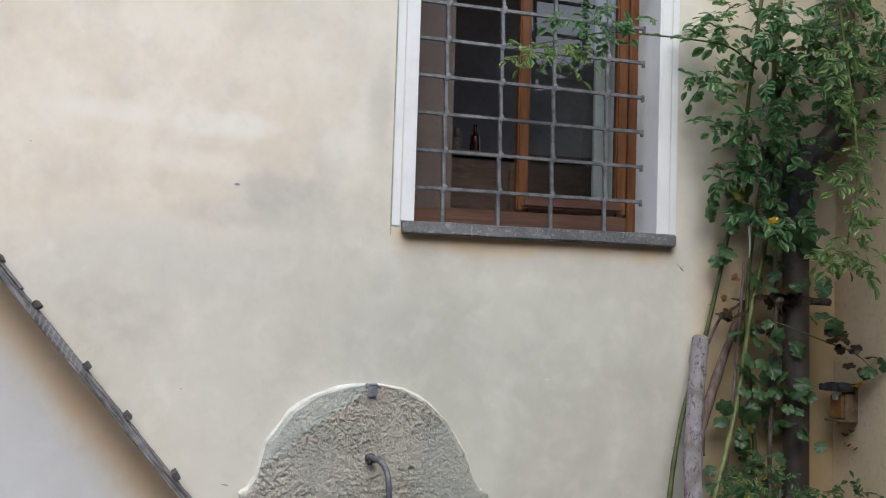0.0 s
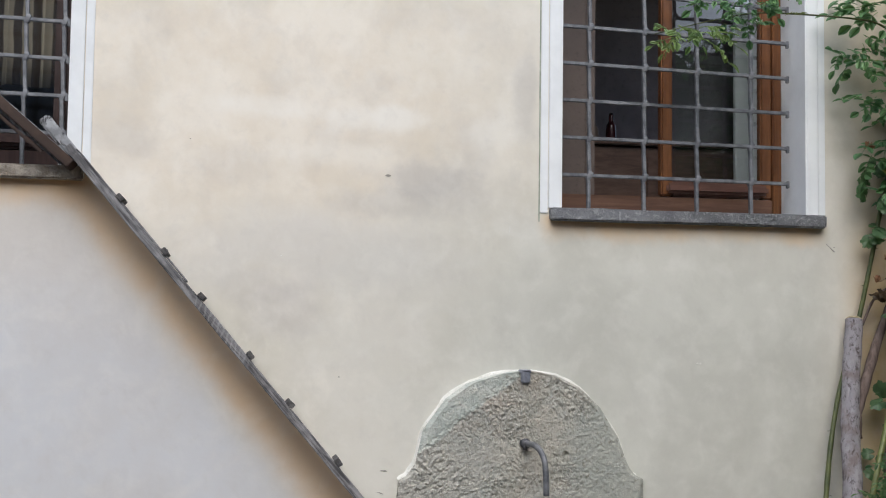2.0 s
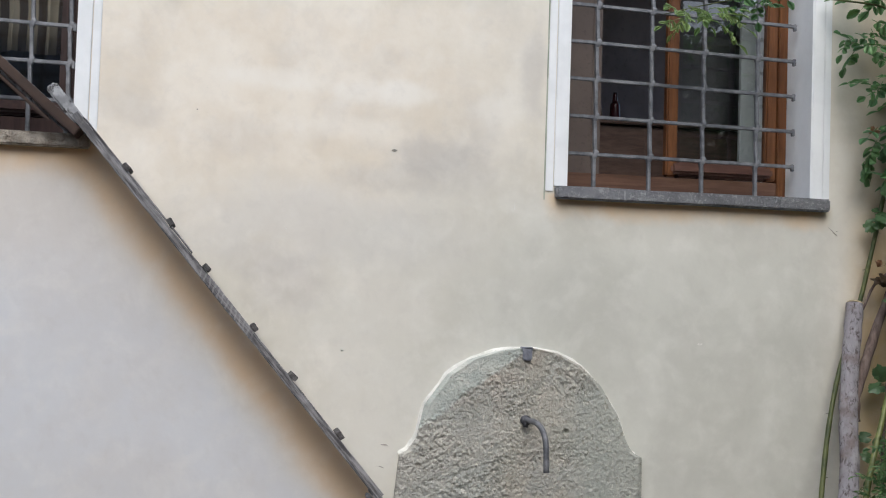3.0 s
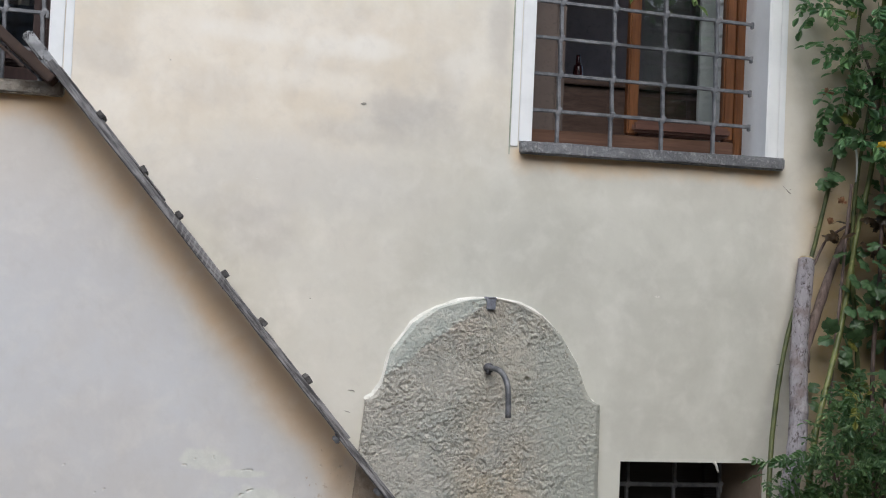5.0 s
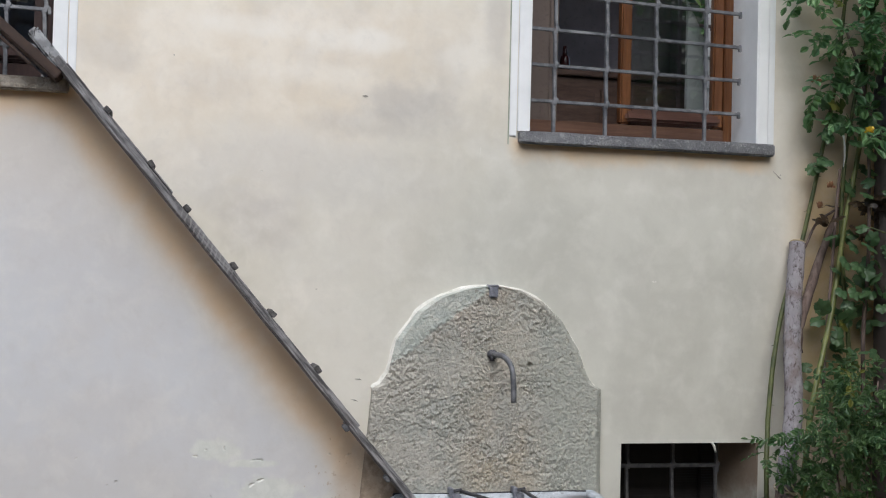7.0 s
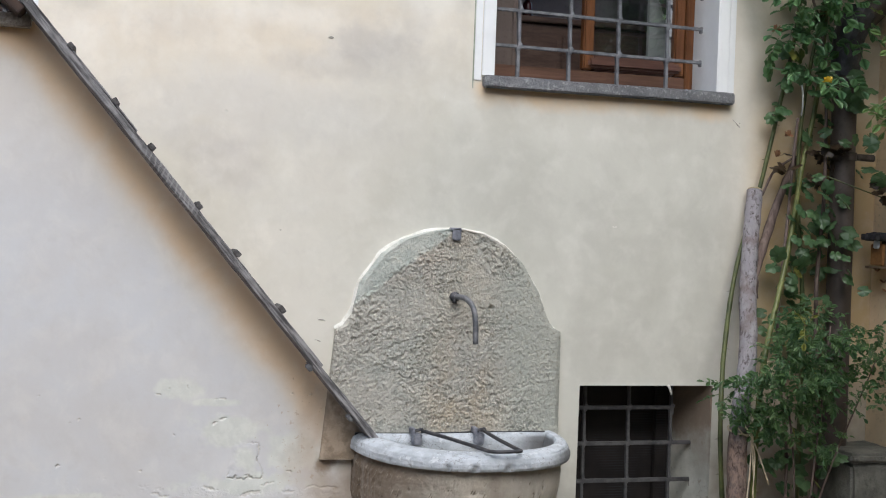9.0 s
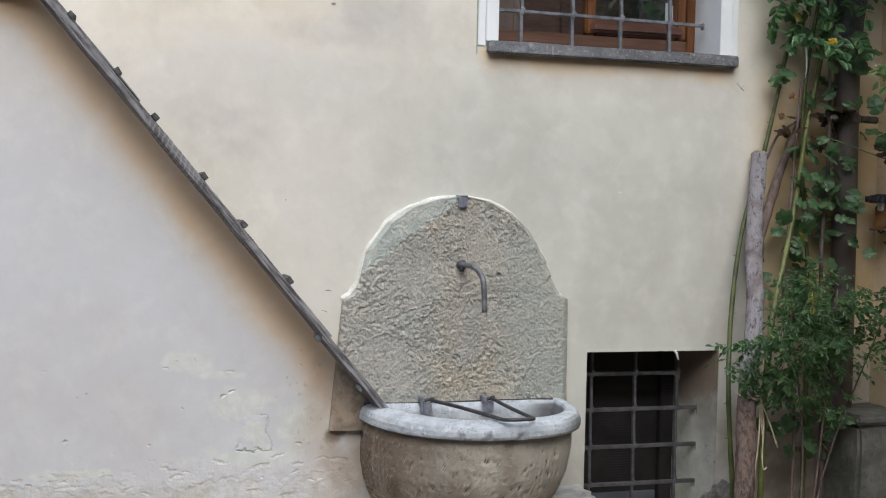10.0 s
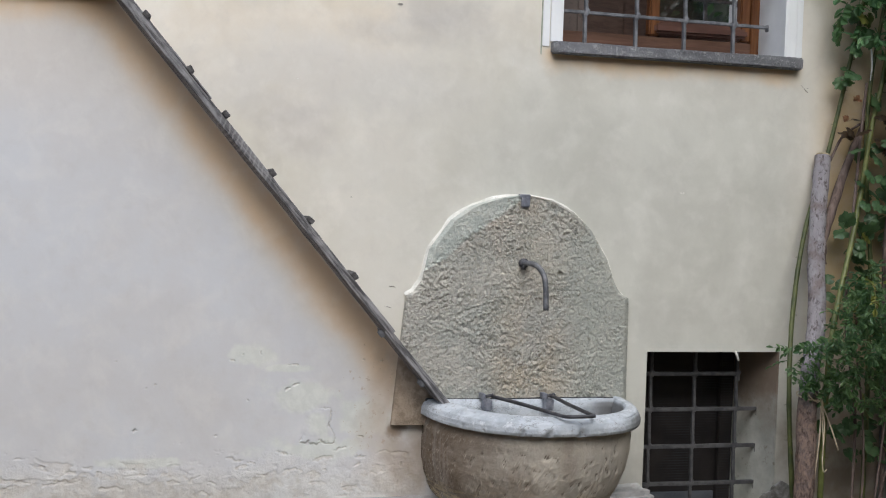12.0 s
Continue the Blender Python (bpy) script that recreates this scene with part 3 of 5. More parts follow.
def tube(points, radius, sides=8, steps=6, rough=0.0, bm=None, curve=True):
    """A tube along the points; radius: one number, or a pair from start to end."""
    bm = bm or bmesh.new()
    line = smooth_line(points, steps) if curve else [Vector(q) for q in points]
    r0, r1 = radius if isinstance(radius, tuple) else (radius, radius)
    up, rings = Vector((0.13, 0.97, 0.2)), []
    for k, q in enumerate(line):
        ahead = (line[min(k + 1, len(line) - 1)] - line[max(k - 1, 0)]).normalized()
        if abs(ahead.dot(up)) > 0.95:
            up = Vector((0.9, 0.1, 0.4))
        a = ahead.cross(up).normalized()
        b = a.cross(ahead)
        r = r0 + (r1 - r0) * k / (len(line) - 1)
        ring = []
        for s in range(sides):
            w = math.tau * s / sides
            d = a * math.cos(w) + b * math.sin(w)
            rr = r * (1 + rough * noise.noise((q + d * r) * 22))
            ring.append(bm.verts.new(q + d * rr))
        rings.append(ring)
    for one, two in zip(rings, rings[1:]):
        for s in range(sides):
            bm.faces.new((one[s], one[(s + 1) % sides], two[(s + 1) % sides], two[s]))
    bm.faces.new(rings[0])
    bm.faces.new(rings[-1][::-1])
    return bm


def sheet(rows):
    """A surface from rows of points of one length."""
    bm = bmesh.new()
    made = [[bm.verts.new(q) for q in row] for row in rows]
    for one, two in zip(made, made[1:]):
        for k in range(len(one) - 1):
            bm.faces.new((one[k], one[k + 1], two[k + 1], two[k]))
    return bm


def wall_with_holes(x0, x1, z0, z1, y0, y1, holes, step=0.25):
    """A wall between y0 (front) and y1 with openings (xa, xb, za, zb) right through it."""
    bm = bmesh.new()
    xs = sorted({x0, x1, *(v for h in holes for v in h[:2])})
    zs = sorted({z0, z1, *(v for h in holes for v in h[2:])})
    def cut(some):
        out = [some[0]]
        for a, b in zip(some, some[1:]):
            k = max(1, round((b - a) / step))
            out += [a + (b - a) * i / k for i in range(1, k + 1)]
        return out
    xs, zs = cut(xs), cut(zs)
    def solid(i, k):
        if not (0 <= i < len(xs) - 1 and 0 <= k < len(zs) - 1):
            return False
        cx, cz = (xs[i] + xs[i + 1]) / 2, (zs[k] + zs[k + 1]) / 2
        return not any(a < cx < b and c < cz < d for a, b, c, d in holes)
    made = {}
    def vert(i, k, y):
        if (i, k, y) not in made:
            made[i, k, y] = bm.verts.new((xs[i], y, zs[k]))
        return made[i, k, y]
    for i in range(len(xs) - 1):
        for k in range(len(zs) - 1):
            if not solid(i, k):
                continue
            for y in (y0, y1):
                bm.faces.new([vert(i, k, y), vert(i + 1, k, y), vert(i + 1, k + 1, y), vert(i, k + 1, y)])
            for (di, dk), (a, b) in (((-1, 0), ((0, 0), (0, 1))), ((1, 0), ((1, 0), (1, 1))), ((0, -1), ((0, 0), (1, 0))), ((0, 1), ((0, 1), (1, 1)))):
                if not solid(i + di, k + dk):
                    p, q = (i + a[0], k + a[1]), (i + b[0], k + b[1])
                    bm.faces.new([vert(*p, y0), vert(*q, y0), vert(*q, y1), vert(*p, y1)])
    return bm


# ---- structure ----
WIN_R = (0.143, 1.190, 2.394, 3.98)   # opening of the window over the basin: x, x, z, z
WIN_L = (-2.800, -1.757, 2.492, 4.08)  # opening of the window at the head of the ramp
CELLAR = (0.590, 1.229, 0.20, 1.098)
FLAKED = (-2.30, -0.40, 0.50, 1.16)    # stretch of the wall whose top coat is chipped and flaking


def ramp01(v, a, b):
    return max(0.0, min(1.0, (v - a) / (b - a)))


# lost flakes: centre x and z, half width, half height, turn
FLAKES = (
    (-1.181, 1.061, 0.013, 0.005, -0.2), (-1.142, 1.084, 0.004, 0.004, 0), (-1.071, 1.091, 0.003, 0.013, 0.1), (-0.930, 1.043, 0.016, 0.005, -0.3), (-0.955, 1.042, 0.012, 0.003, 0.1),
    (-0.962, 0.948, 0.012, 0.006, 0.9), (-0.926, 0.963, 0.015, 0.006, 0.1), (-1.116, 0.899, 0.003, 0.011, 0.9), (-1.512, 0.952, 0.004, 0.004, 0), (-1.477, 0.964, 0.006, 0.005, 0.6),
    (-1.551, 0.783, 0.011, 0.007, 0.5), (-1.240, 0.761, 0.006, 0.006, 0.4), (-1.627, 1.055, 0.006, 0.003, 0), (-0.657, 0.751, 0.014, 0.006, -0.2), (-0.560, 0.686, 0.030, 0.007, 0.15),
    (-0.490, 0.676, 0.045, 0.008, -0.2), (-0.655, 0.669, 0.028, 0.009, 0.1), (-0.967, 0.684, 0.030, 0.007, -0.1), (-0.812, 0.664, 0.050, 0.009, 0.2), (-0.927, 0.617, 0.045, 0.007, -0.1),
    (-0.801, 0.616, 0.008, 0.006, 0), (-0.843, 0.565, 0.025, 0.006, -0.2), (-0.484, 0.628, 0.007, 0.014, 0.2), (-0.452, 0.587, 0.024, 0.007, 0.1), (-0.501, 0.556, 0.006, 0.012, -0.2),
    (-0.664, 0.635, 0.022, 0.006, 0.3), (-1.167, 0.662, 0.036, 0.013, -0.3), (-1.140, 0.632, 0.030, 0.014, -0.1), (-1.100, 0.652, 0.026, 0.005, -0.3), (-0.973, 0.690, 0.032, 0.006, -0.1),
    (-1.248, 0.573, 0.026, 0.006, -0.6), (-1.278, 0.534, 0.034, 0.007, -0.25), (-1.554, 0.633, 0.007, 0.005, 0), (-1.786, 0.624, 0.030, 0.009, -0.3), (-1.683, 0.621, 0.013, 0.008, 0.3),
    (-1.893, 0.653, 0.014, 0.006, 0), (-1.976, 0.682, 0.020, 0.005, -0.1), (-1.514, 0.611, 0.020, 0.010, 0), (-1.40, 0.578, 0.036, 0.008, 0.1), (-0.58, 1.058, 0.016, 0.004, 0.2), (-0.655, 1.063, 0.006, 0.005, 0),
    (-0.70, 0.545, 0.04, 0.008, 0.1), (-1.05, 0.60, 0.03, 0.006, -0.2), (-0.74, 0.70, 0.03, 0.006, 0.2), (-0.60, 0.60, 0.02, 0.006, -0.3), (-1.83, 0.585, 0.08, 0.010, 0.1), (-2.02, 0.60, 0.09, 0.012, -0.1), (-1.64, 0.56, 0.06, 0.010, 0.05))


def flaked(x, z):
    """How far the plaster has gone back (+) or stands proud (-) at a place of the wall's foot."""
    q = Vector((x, 0.0, z))
    low = ramp01(z, 0.74, 0.56)
    y = 0.0012 * noise.noise(q * 7) * ramp01(z, 1.12, 0.9) + 0.0011 * low * noise.fractal(q * 16, 0.7, 2.0, 4)
    wide = noise.fractal(Vector((x * 4.5, 3.3, z * 9)) + noise.noise_vector(q * 9) * 0.5, 0.6, 2.1, 4)
    y += 0.0016 * ramp01(wide + 7.0 * (0.575 + 0.06 * ramp01(x, -1.2, -1.5) - z), 0.12, 0.16)
    y += 0.0009 * ramp01(noise.fractal(Vector((x * 9, 9.1, z * 15)), 0.6, 2.1, 4) + 5.0 * (0.60 - z), 0.25, 0.29)
    bent = noise.noise_vector(q * 45) + 0.6 * noise.noise_vector(q * 110)
    y += 0.0014 * low * ramp01(noise.noise(Vector((x * 44, 7.7, z * 70)) + bent * 0.5), 0.32, 0.48) * ramp01(noise.noise(q * 7 + Vector((9, 0, 4))), -0.1, 0.2)
    for k, (cx, cz, w, h, a) in enumerate(FLAKES):
        if abs(x - cx) < w * 2 and abs(z - cz) < max(w, h) * 2:
            crook = 0.4 if w < 0.008 else 1.0
            dx, dz = (x - cx) * 1.1 + bent.x * w * 0.5 * crook, (z - cz) * 1.15 + bent.z * h * 1.1 * crook
            u, v = (dx * math.cos(a) + dz * math.sin(a)) / w, (dz * math.cos(a) - dx * math.sin(a)) / h
            v += (0.9, -0.3, 0.5, 0.1, 1.1)[k % 5] * (u * u - 0.35) + 0.3 * (k % 3 - 1) * u
            d = u * u + v * v
            if d < 1:
                y += (0.0058 if w < 0.02 else 0.0034) * min(1.0, 3.0 * (1 - d)) * (0.12 + 0.88 * ramp01(v, -0.9, 0.8))
            elif v < 0 and d < 2.2:
                y -= 0.0004 * (1 - (d - 1) / 1.2)
    # the round repair and the squarer one below it
    blob = math.hypot((x + 0.915) / 0.125, (z - 0.920) / 0.060) + 0.55 * noise.noise(q * 17) + 0.25 * noise.noise(q * 45)
    y -= 0.0005 * ramp01(blob, 1.05, 0.85)
    wide = 0.047 + 0.020 * ramp01(z, 0.80, 0.745)
    square = max(abs(x + 0.836) / wide, abs(z - 0.797) / 0.066) + 0.22 * noise.noise(q * 30) + 0.14 * noise.noise(q * 90)
    keen = max(ramp01(x, -0.836, -0.80), ramp01(z, 0.76, 0.74))
    y -= 0.0028 * (ramp01(square, 1.02, 0.97) * keen + ramp01(square, 1.12, 0.6) * (1 - keen)) + 0.0004 * ramp01(square, 1.0, 0.9) * noise.noise(q * 70)
    y += 0.0045 * keen * ramp01(square, 1.12, 1.07) * ramp01(square, 0.99, 1.03)
    edge = min((x - FLAKED[0]) / 0.05, (FLAKED[1] - x) / 0.03, (z - FLAKED[2]) / 0.01, (FLAKED[3] - z) / 0.04)
    return y * max(0.0, min(1.0, edge))


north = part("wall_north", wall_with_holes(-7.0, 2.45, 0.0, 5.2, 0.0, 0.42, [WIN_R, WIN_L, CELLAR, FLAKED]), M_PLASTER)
rows = []
for k in range(231):
    z = FLAKED[2] + (FLAKED[3] - FLAKED[2]) * k / 230
    rows.append([(x, flaked(x, z), z) for x in (FLAKED[0] + (FLAKED[1] - FLAKED[0]) * i / 560 for i in range(561))])
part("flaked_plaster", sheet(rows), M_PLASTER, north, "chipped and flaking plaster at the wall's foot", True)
tagged(north, "cream limewashed plaster house wall, stained and flaking at its foot", "wall", kind="structure")
# the far walls are out of view, added to shape sky light and reflections
for ob, label in (
    (part("wall_east", box((2.02, -0.7, 0), (2.42, -0.002, 3.9)), M_EAST), "dull ochre rendered side wall of the court"),
    (part("wall_east_far", box((2.02, -9.0, 0), (2.42, -0.702, 3.82)), M_SOUTH), "ivy-grown wall added along the court, seen only in reflections"),
    (part("wall_south", box((-7.4, -9.4, 0), (2.42, -9.002, 6.4)), M_COURT), "plain grey wall added across the court, seen only in reflections"),
    (part("wall_west", box((-7.4, -9.0, 0), (-7.002, 0.42, 4.2)), M_COURT), "unseen plain grey wall added to close the court"),
):
    tagged(ob, label, "wall", kind="structure")
# ground out of view, its brown set for warm bounce light on the wall
bm = bmesh.new()
bmesh.ops.create_grid(bm, x_segments=40, y_segments=40, size=300)
tagged(part("ground", bm, M_GROUND), "brown gravel ground of the court, unseen, toned for warm bounce light", "ground", kind="structure")
# dim rooms behind the openings; an added, unseen side opening lets daylight in
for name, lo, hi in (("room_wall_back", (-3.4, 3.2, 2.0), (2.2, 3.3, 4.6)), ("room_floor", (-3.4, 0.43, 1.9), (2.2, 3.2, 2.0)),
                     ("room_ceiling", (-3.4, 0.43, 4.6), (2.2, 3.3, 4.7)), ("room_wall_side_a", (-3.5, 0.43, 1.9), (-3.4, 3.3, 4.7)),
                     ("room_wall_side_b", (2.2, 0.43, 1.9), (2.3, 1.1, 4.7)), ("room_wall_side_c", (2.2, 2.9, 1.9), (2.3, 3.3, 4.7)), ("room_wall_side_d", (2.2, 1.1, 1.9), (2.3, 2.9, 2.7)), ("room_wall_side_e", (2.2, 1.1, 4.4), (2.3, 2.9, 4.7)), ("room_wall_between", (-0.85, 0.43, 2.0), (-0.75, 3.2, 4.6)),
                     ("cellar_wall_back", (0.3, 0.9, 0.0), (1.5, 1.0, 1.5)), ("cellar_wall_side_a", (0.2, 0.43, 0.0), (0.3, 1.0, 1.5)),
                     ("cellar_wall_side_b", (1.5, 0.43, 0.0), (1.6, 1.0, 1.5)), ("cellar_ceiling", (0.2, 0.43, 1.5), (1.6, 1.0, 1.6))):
    tagged(part(name, box(lo, hi), M_ROOM), "plain painted wall of the dim room inside", "wall", kind="structure")


def forged_bar(lo, hi, size, eyes=(), upright=True):
    """A square iron bar; an upright swells and jogs round each cross bar that goes through it."""
    if not upright:
        bm = box((lo[0], lo[1] - size / 2, lo[2] - size / 2), (hi[0], hi[1] + size / 2, hi[2] + size / 2), 0.002, 0.0012, 10)
        return bm
    levels = {round(lo[2], 4), round(hi[2], 4)}
    for z in eyes:
        levels |= {round(z + d * size, 4) for d in (-2.2, -1.5, -1.15, -0.95, -0.8, -0.4, 0.0, 0.4, 0.8, 0.95, 1.15, 1.5, 2.2) if lo[2] < z + d * size < hi[2]}
    rows = []
    for z in sorted(levels):
        wide, jog = size / 2, 0.0
        left = right = wide
        for k, e in enumerate(eyes):
            d = (z - e) / size
            if abs(d) < 2.3:
                swell = math.exp(-(d / 0.95) ** 8)
                left, right = wide * (1 + 0.25 * swell), wide * (1 + (1.0 + 0.25 * math.sin(5.1 * k)) * swell)
                jog = 0.0045 * math.tanh(3 * d) * math.exp(-(d / 2.0) ** 2)
        x, t = lo[0] + jog, size / 2 * (0.75 + 0.25 * right / wide)
        ring = [(x - left, lo[1] - t * 0.6, z), (x - 0.72 * left, lo[1] - t, z), (x + 0.72 * right, lo[1] - t, z), (x + right, lo[1] - t * 0.6, z), (x + right, lo[1] + t, z), (x - left, lo[1] + t, z)]
        rows.append(ring + ring[:1])
    return sheet(rows)


def make_window(name, opening, sill_z, sill_thick, sill_x, uprights, rows, sill_material, sill_label, leaf_open, stile_wood):
    xa, xb, za, zb = opening
    win = thing(name, "chestnut casement window behind a wrought-iron grille, in a white painted surround", "window", (xa, 0, za), kind="structure")

    def add(n, bm, m, label="", smooth=False, to=None):
        return under(part(n, bm, m, None, label, smooth), win) if to is None else part(n, bm, m, to, label, smooth)
    low_rail, sash_rail = (M_LOW_RAIL, M_RAIL) if leaf_open else (stile_wood, stile_wood)
    # stone sill
    add("window_sill", box((sill_x[0], -0.045, sill_z - sill_thick), (sill_x[1], 0.235, sill_z), 0.006, 0.003, 5), sill_material, sill_label)
    # white surround: a flat band with a thin outer bead, and the painted reveals
    for s, x in ((1, xa), (-1, xb)):
        band = box((min(x, x - s * 0.048), -0.010, sill_z + 0.001), (max(x, x - s * 0.048), 0.003, zb + 0.048), 0.002)
        box((min(x - s * 0.0515, x - s * 0.082), -0.005, sill_z - 0.02), (max(x - s * 0.0515, x - s * 0.082), 0.003, zb + 0.080), 0.002, bm=band)
        add("surround_band", band, M_WHITE)
        if leaf_open and s == 1:
            # added strip; the shadow line beside the surround is in its green colour
            add("surround_shadow", box((min(x - s * 0.083, x - s * 0.088), -0.0025, sill_z - 0.055), (max(x - s * 0.083, x - s * 0.088), 0.003, zb + 0.085), 0.001), M_GREEN_EDGE, "narrow greenish strip for the shadow line beside the surround")
        add("reveal_lining", box((min(x, x + s * 0.006), -0.008, sill_z + 0.001), (max(x, x + s * 0.006), 0.227, zb), 0.001), M_WHITE)
    add("surround_band", box((xa + 0.001, -0.010, zb), (xb - 0.001, 0.003, zb + 0.048), 0.002), M_WHITE)
    # fixed wooden frame
    y0, y1, w = 0.228, 0.288, 0.045
    for x in (xa, xb - w):
        add("window_frame", box((x + 0.002, y0, sill_z + 0.004), (x + w - 0.002, y1, zb), 0.004), stile_wood)
    add("window_frame", box((xa + w, y0, sill_z + 0.004), (xb - w, y1, sill_z + 0.088), 0.004), low_rail)
    add("window_frame", box((xa + w, y0, zb - w), (xb - w, y1, zb), 0.004), M_RAIL)
    mid = (xa + xb) / 2 - (0.020 if leaf_open else 0.0)

    def casement(x0, x1):
        """One leaf, its stiles and rails joined to it, hung at x = 0."""
        leaf = new("casement")
        s, za2, zb2, a, b = 0.050, sill_z + 0.093, zb - w - 0.004, -0.010, 0.038
        part("stile", box((x0, a, za2), (x0 + s, b, zb2), 0.007), stile_wood, leaf)
        part("stile", box((x1 - s, a, za2), (x1, b, zb2), 0.007), stile_wood, leaf)
        rail = box((x0 + s, a, za2), (x1 - s, b, za2 + 0.075), 0.005)
        box((x0 + 0.02, a - 0.022, za2 + 0.012), (x1 - 0.02, a + 0.004, za2 + 0.055), 0.011, bm=rail)
        part("bottom_rail", rail, sash_rail, leaf, "dark rail with a rounded drip moulding")
        part("top_rail", box((x0 + s, a, zb2 - s), (x1 - s, b, zb2), 0.005), M_RAIL, leaf)
        bm = bmesh.new()
        bmesh.ops.create_grid(bm, x_segments=6, y_segments=8, size=0.5, matrix=Matrix.Translation(((x0 + x1) / 2, 0.012, (za2 + zb2) / 2)) @ Matrix.Diagonal((x1 - x0 - 2 * s + 0.01, 1, zb2 - za2 - s - 0.06, 1)) @ pose(0, 0, 0, 90))
        glass = part("pane", bm, M_GLASS, leaf, smooth=True)
        glass.visible_shadow = False
        return leaf
    right = casement(mid - (xb - w), 0.0)
    right.matrix_basis = Matrix.Translation((xb - w, 0.245, 0))
    under(right, win)
    left = casement(0.0, mid - xa - w - 0.004)
    left.matrix_basis = Matrix.Translation((xa + w, 0.247, 0)) @ pose(0, 0, 0, 0, 0, leaf_open)
    under(left, win)
    # grille
    yb = 0.115
    grille = thing(name + "_grille", "wrought-iron window grille with bars forged through eyes", "window grille", (xa, yb, sill_z), "window grilles")
    zs = [sill_z + rows[0] + rows[1] * k for k in range(int((zb - sill_z - rows[0]) / rows[1]) + 1)]
    for x in uprights:
        eyes = [z + (0.007 + 0.0055 * k) * (xb - x) / (xb - xa) for k, z in enumerate(zs)]
        under(part("upright_bar", forged_bar((x, yb, sill_z - 0.004), (x, yb, zb), 0.0155, eyes), M_IRON), grille)
    for z in zs:
        bm = forged_bar((xa - 0.012, yb, z), (xb - 0.025, yb, z), 0.0145, upright=False)
        box((xb - 0.034, yb - 0.009, z - 0.019), (xb - 0.023, yb + 0.008, z + 0.010), 0.0015, bm=bm)
        lift = 0.007 + 0.0055 * zs.index(z)
        for v in bm.verts:
            v.co.z += lift * (xb - v.co.x) / (xb - xa)
        under(part("cross_bar", bm, M_IRON), grille)
    return win, grille


win_1, grille_1 = make_window("window_1", WIN_R, 2.397, 0.050, (0.100, 1.261), (0.294, 0.530, 0.760, 0.998), (0.146, 0.1495), M_SILL, "dark grey rough granite sill slab", 88, M_FRAME)
win_2, grille_2 = make_window("window_2", WIN_L, 2.497, 0.051, (-2.87, -1.696), (-2.655, -2.41, -2.17, -1.943, -1.802), (0.142, 0.145), M_OLD_SILL, "worn tan stone sill with a pitted front", 0, M_SHADED_STILE)
win_2["label"] = "chestnut window behind an iron grille, beside the ramp's head"
# inner shutter half closed behind the open leaf
shutter = thing("inner_shutter", "plain grey-brown inner shutter, half closed inside the window", "shutter", (0.16, 0.35, 2.44))
under(part("panel", box((0.20, 0.346, 2.49), (0.345, 0.358, 3.88), 0.002), M_SHUTTER), shutter)
for x in (0.16, 0.341):
    under(part("stile", box((x, 0.34, 2.44), (x + 0.044, 0.365, 3.93), 0.004), M_SHUTTER), shutter)
for z in (2.44, 3.87):
    under(part("rail", box((0.204, 0.341, z), (0.341, 0.364, z + 0.06), 0.003), M_SHUTTER), shutter)

# free-standing panel placed to fit the camera's view of a pale strip
inner = part("reveal_panel", box((1.112, 0.550, 2.402), (1.34, 0.580, 3.978), 0.003), M_WHITE)
tagged(inner, "white panel standing in for the inner window reveal", "wall lining", kind="structure")
cupboard = thing("sideboard", "dark brown wooden sideboard inside the room", "sideboard", (0.9, 1.25, 2.0))
under(part("body", box((0.35, 1.0, 2.001), (1.75, 1.45, 2.82), 0.008), M_CUPBOARD), cupboard)
for x in (0.37, 0.84, 1.30):
    under(part("door", box((x, 0.985, 2.06), (x + 0.44, 0.999, 2.76), 0.004), M_CUPBOARD), cupboard)
under(part("top", box((0.33, 0.975, 2.821), (1.77, 1.47, 2.85), 0.005), M_CUPBOARD), cupboard)
def bottle(x, y, high, wide, material, label):
    flask = thing("bottle", label, "bottle", (x, y, 2.85), "bottles on the sideboard")
    body = tube([(x, y, 2.852), (x, y, 2.852 + high * 0.55), (x, y, 2.852 + high * 0.68)], (wide, wide * 0.7), 14, 4)
    under(part("flask", body, material, None, "", True), flask)
    under(part("neck", tube([(x, y, 2.852 + high * 0.66), (x, y, 2.852 + high)], (wide * 0.5, wide * 0.36), 10, 3), material, None, "", True), flask)


bottle(0.735, 1.25, 0.17, 0.030, M_RED, "small dark red glass bottle on the sideboard")
bottle(0.645, 1.27, 0.15, 0.033, M_SHUTTER, "dull grey-brown bottle on the sideboard")
# beige curtain drawn behind the window at the head of the ramp
rows = []
for z in np.linspace(2.88, 4.2, 9):
    row = []
    for k in range(300):
        x = -2.86 + 1.16 * k / 299
        fold = x * 82 + 0.9 * math.sin(x * 9) + 0.25 * math.sin(z * 3)
        row.append((x, 0.43 + 0.028 * abs(math.sin(fold / 2)) ** 0.7 + 0.004 * math.sin(z * 5 + x * 6), float(z) + 0.006 * math.sin(x * 30)))
    rows.append(row)
curtain = part("curtain", sheet(rows), M_CURTAIN, None, "", True)
curtain.modifiers.new("cloth", "SOLIDIFY").thickness = 0.002
tagged(curtain, "pleated beige curtain behind the window, fold shade coloured in as stripes", "curtain")

# ---- cellar window ----
cellar = thing("cellar_grille", "dark iron cellar grille in a deep plastered opening", "window grille", (0.59, 0.13, 0.2), "window grilles")
rows = (0.322, 0.490, 0.658, 0.825, 0.984)
for x in (0.672, 0.884, 1.092):
    under(part("upright_bar", forged_bar((x, 0.13, 0.19), (x, 0.13, 1.098), 0.014, rows), M_CELLAR_IRON), cellar)
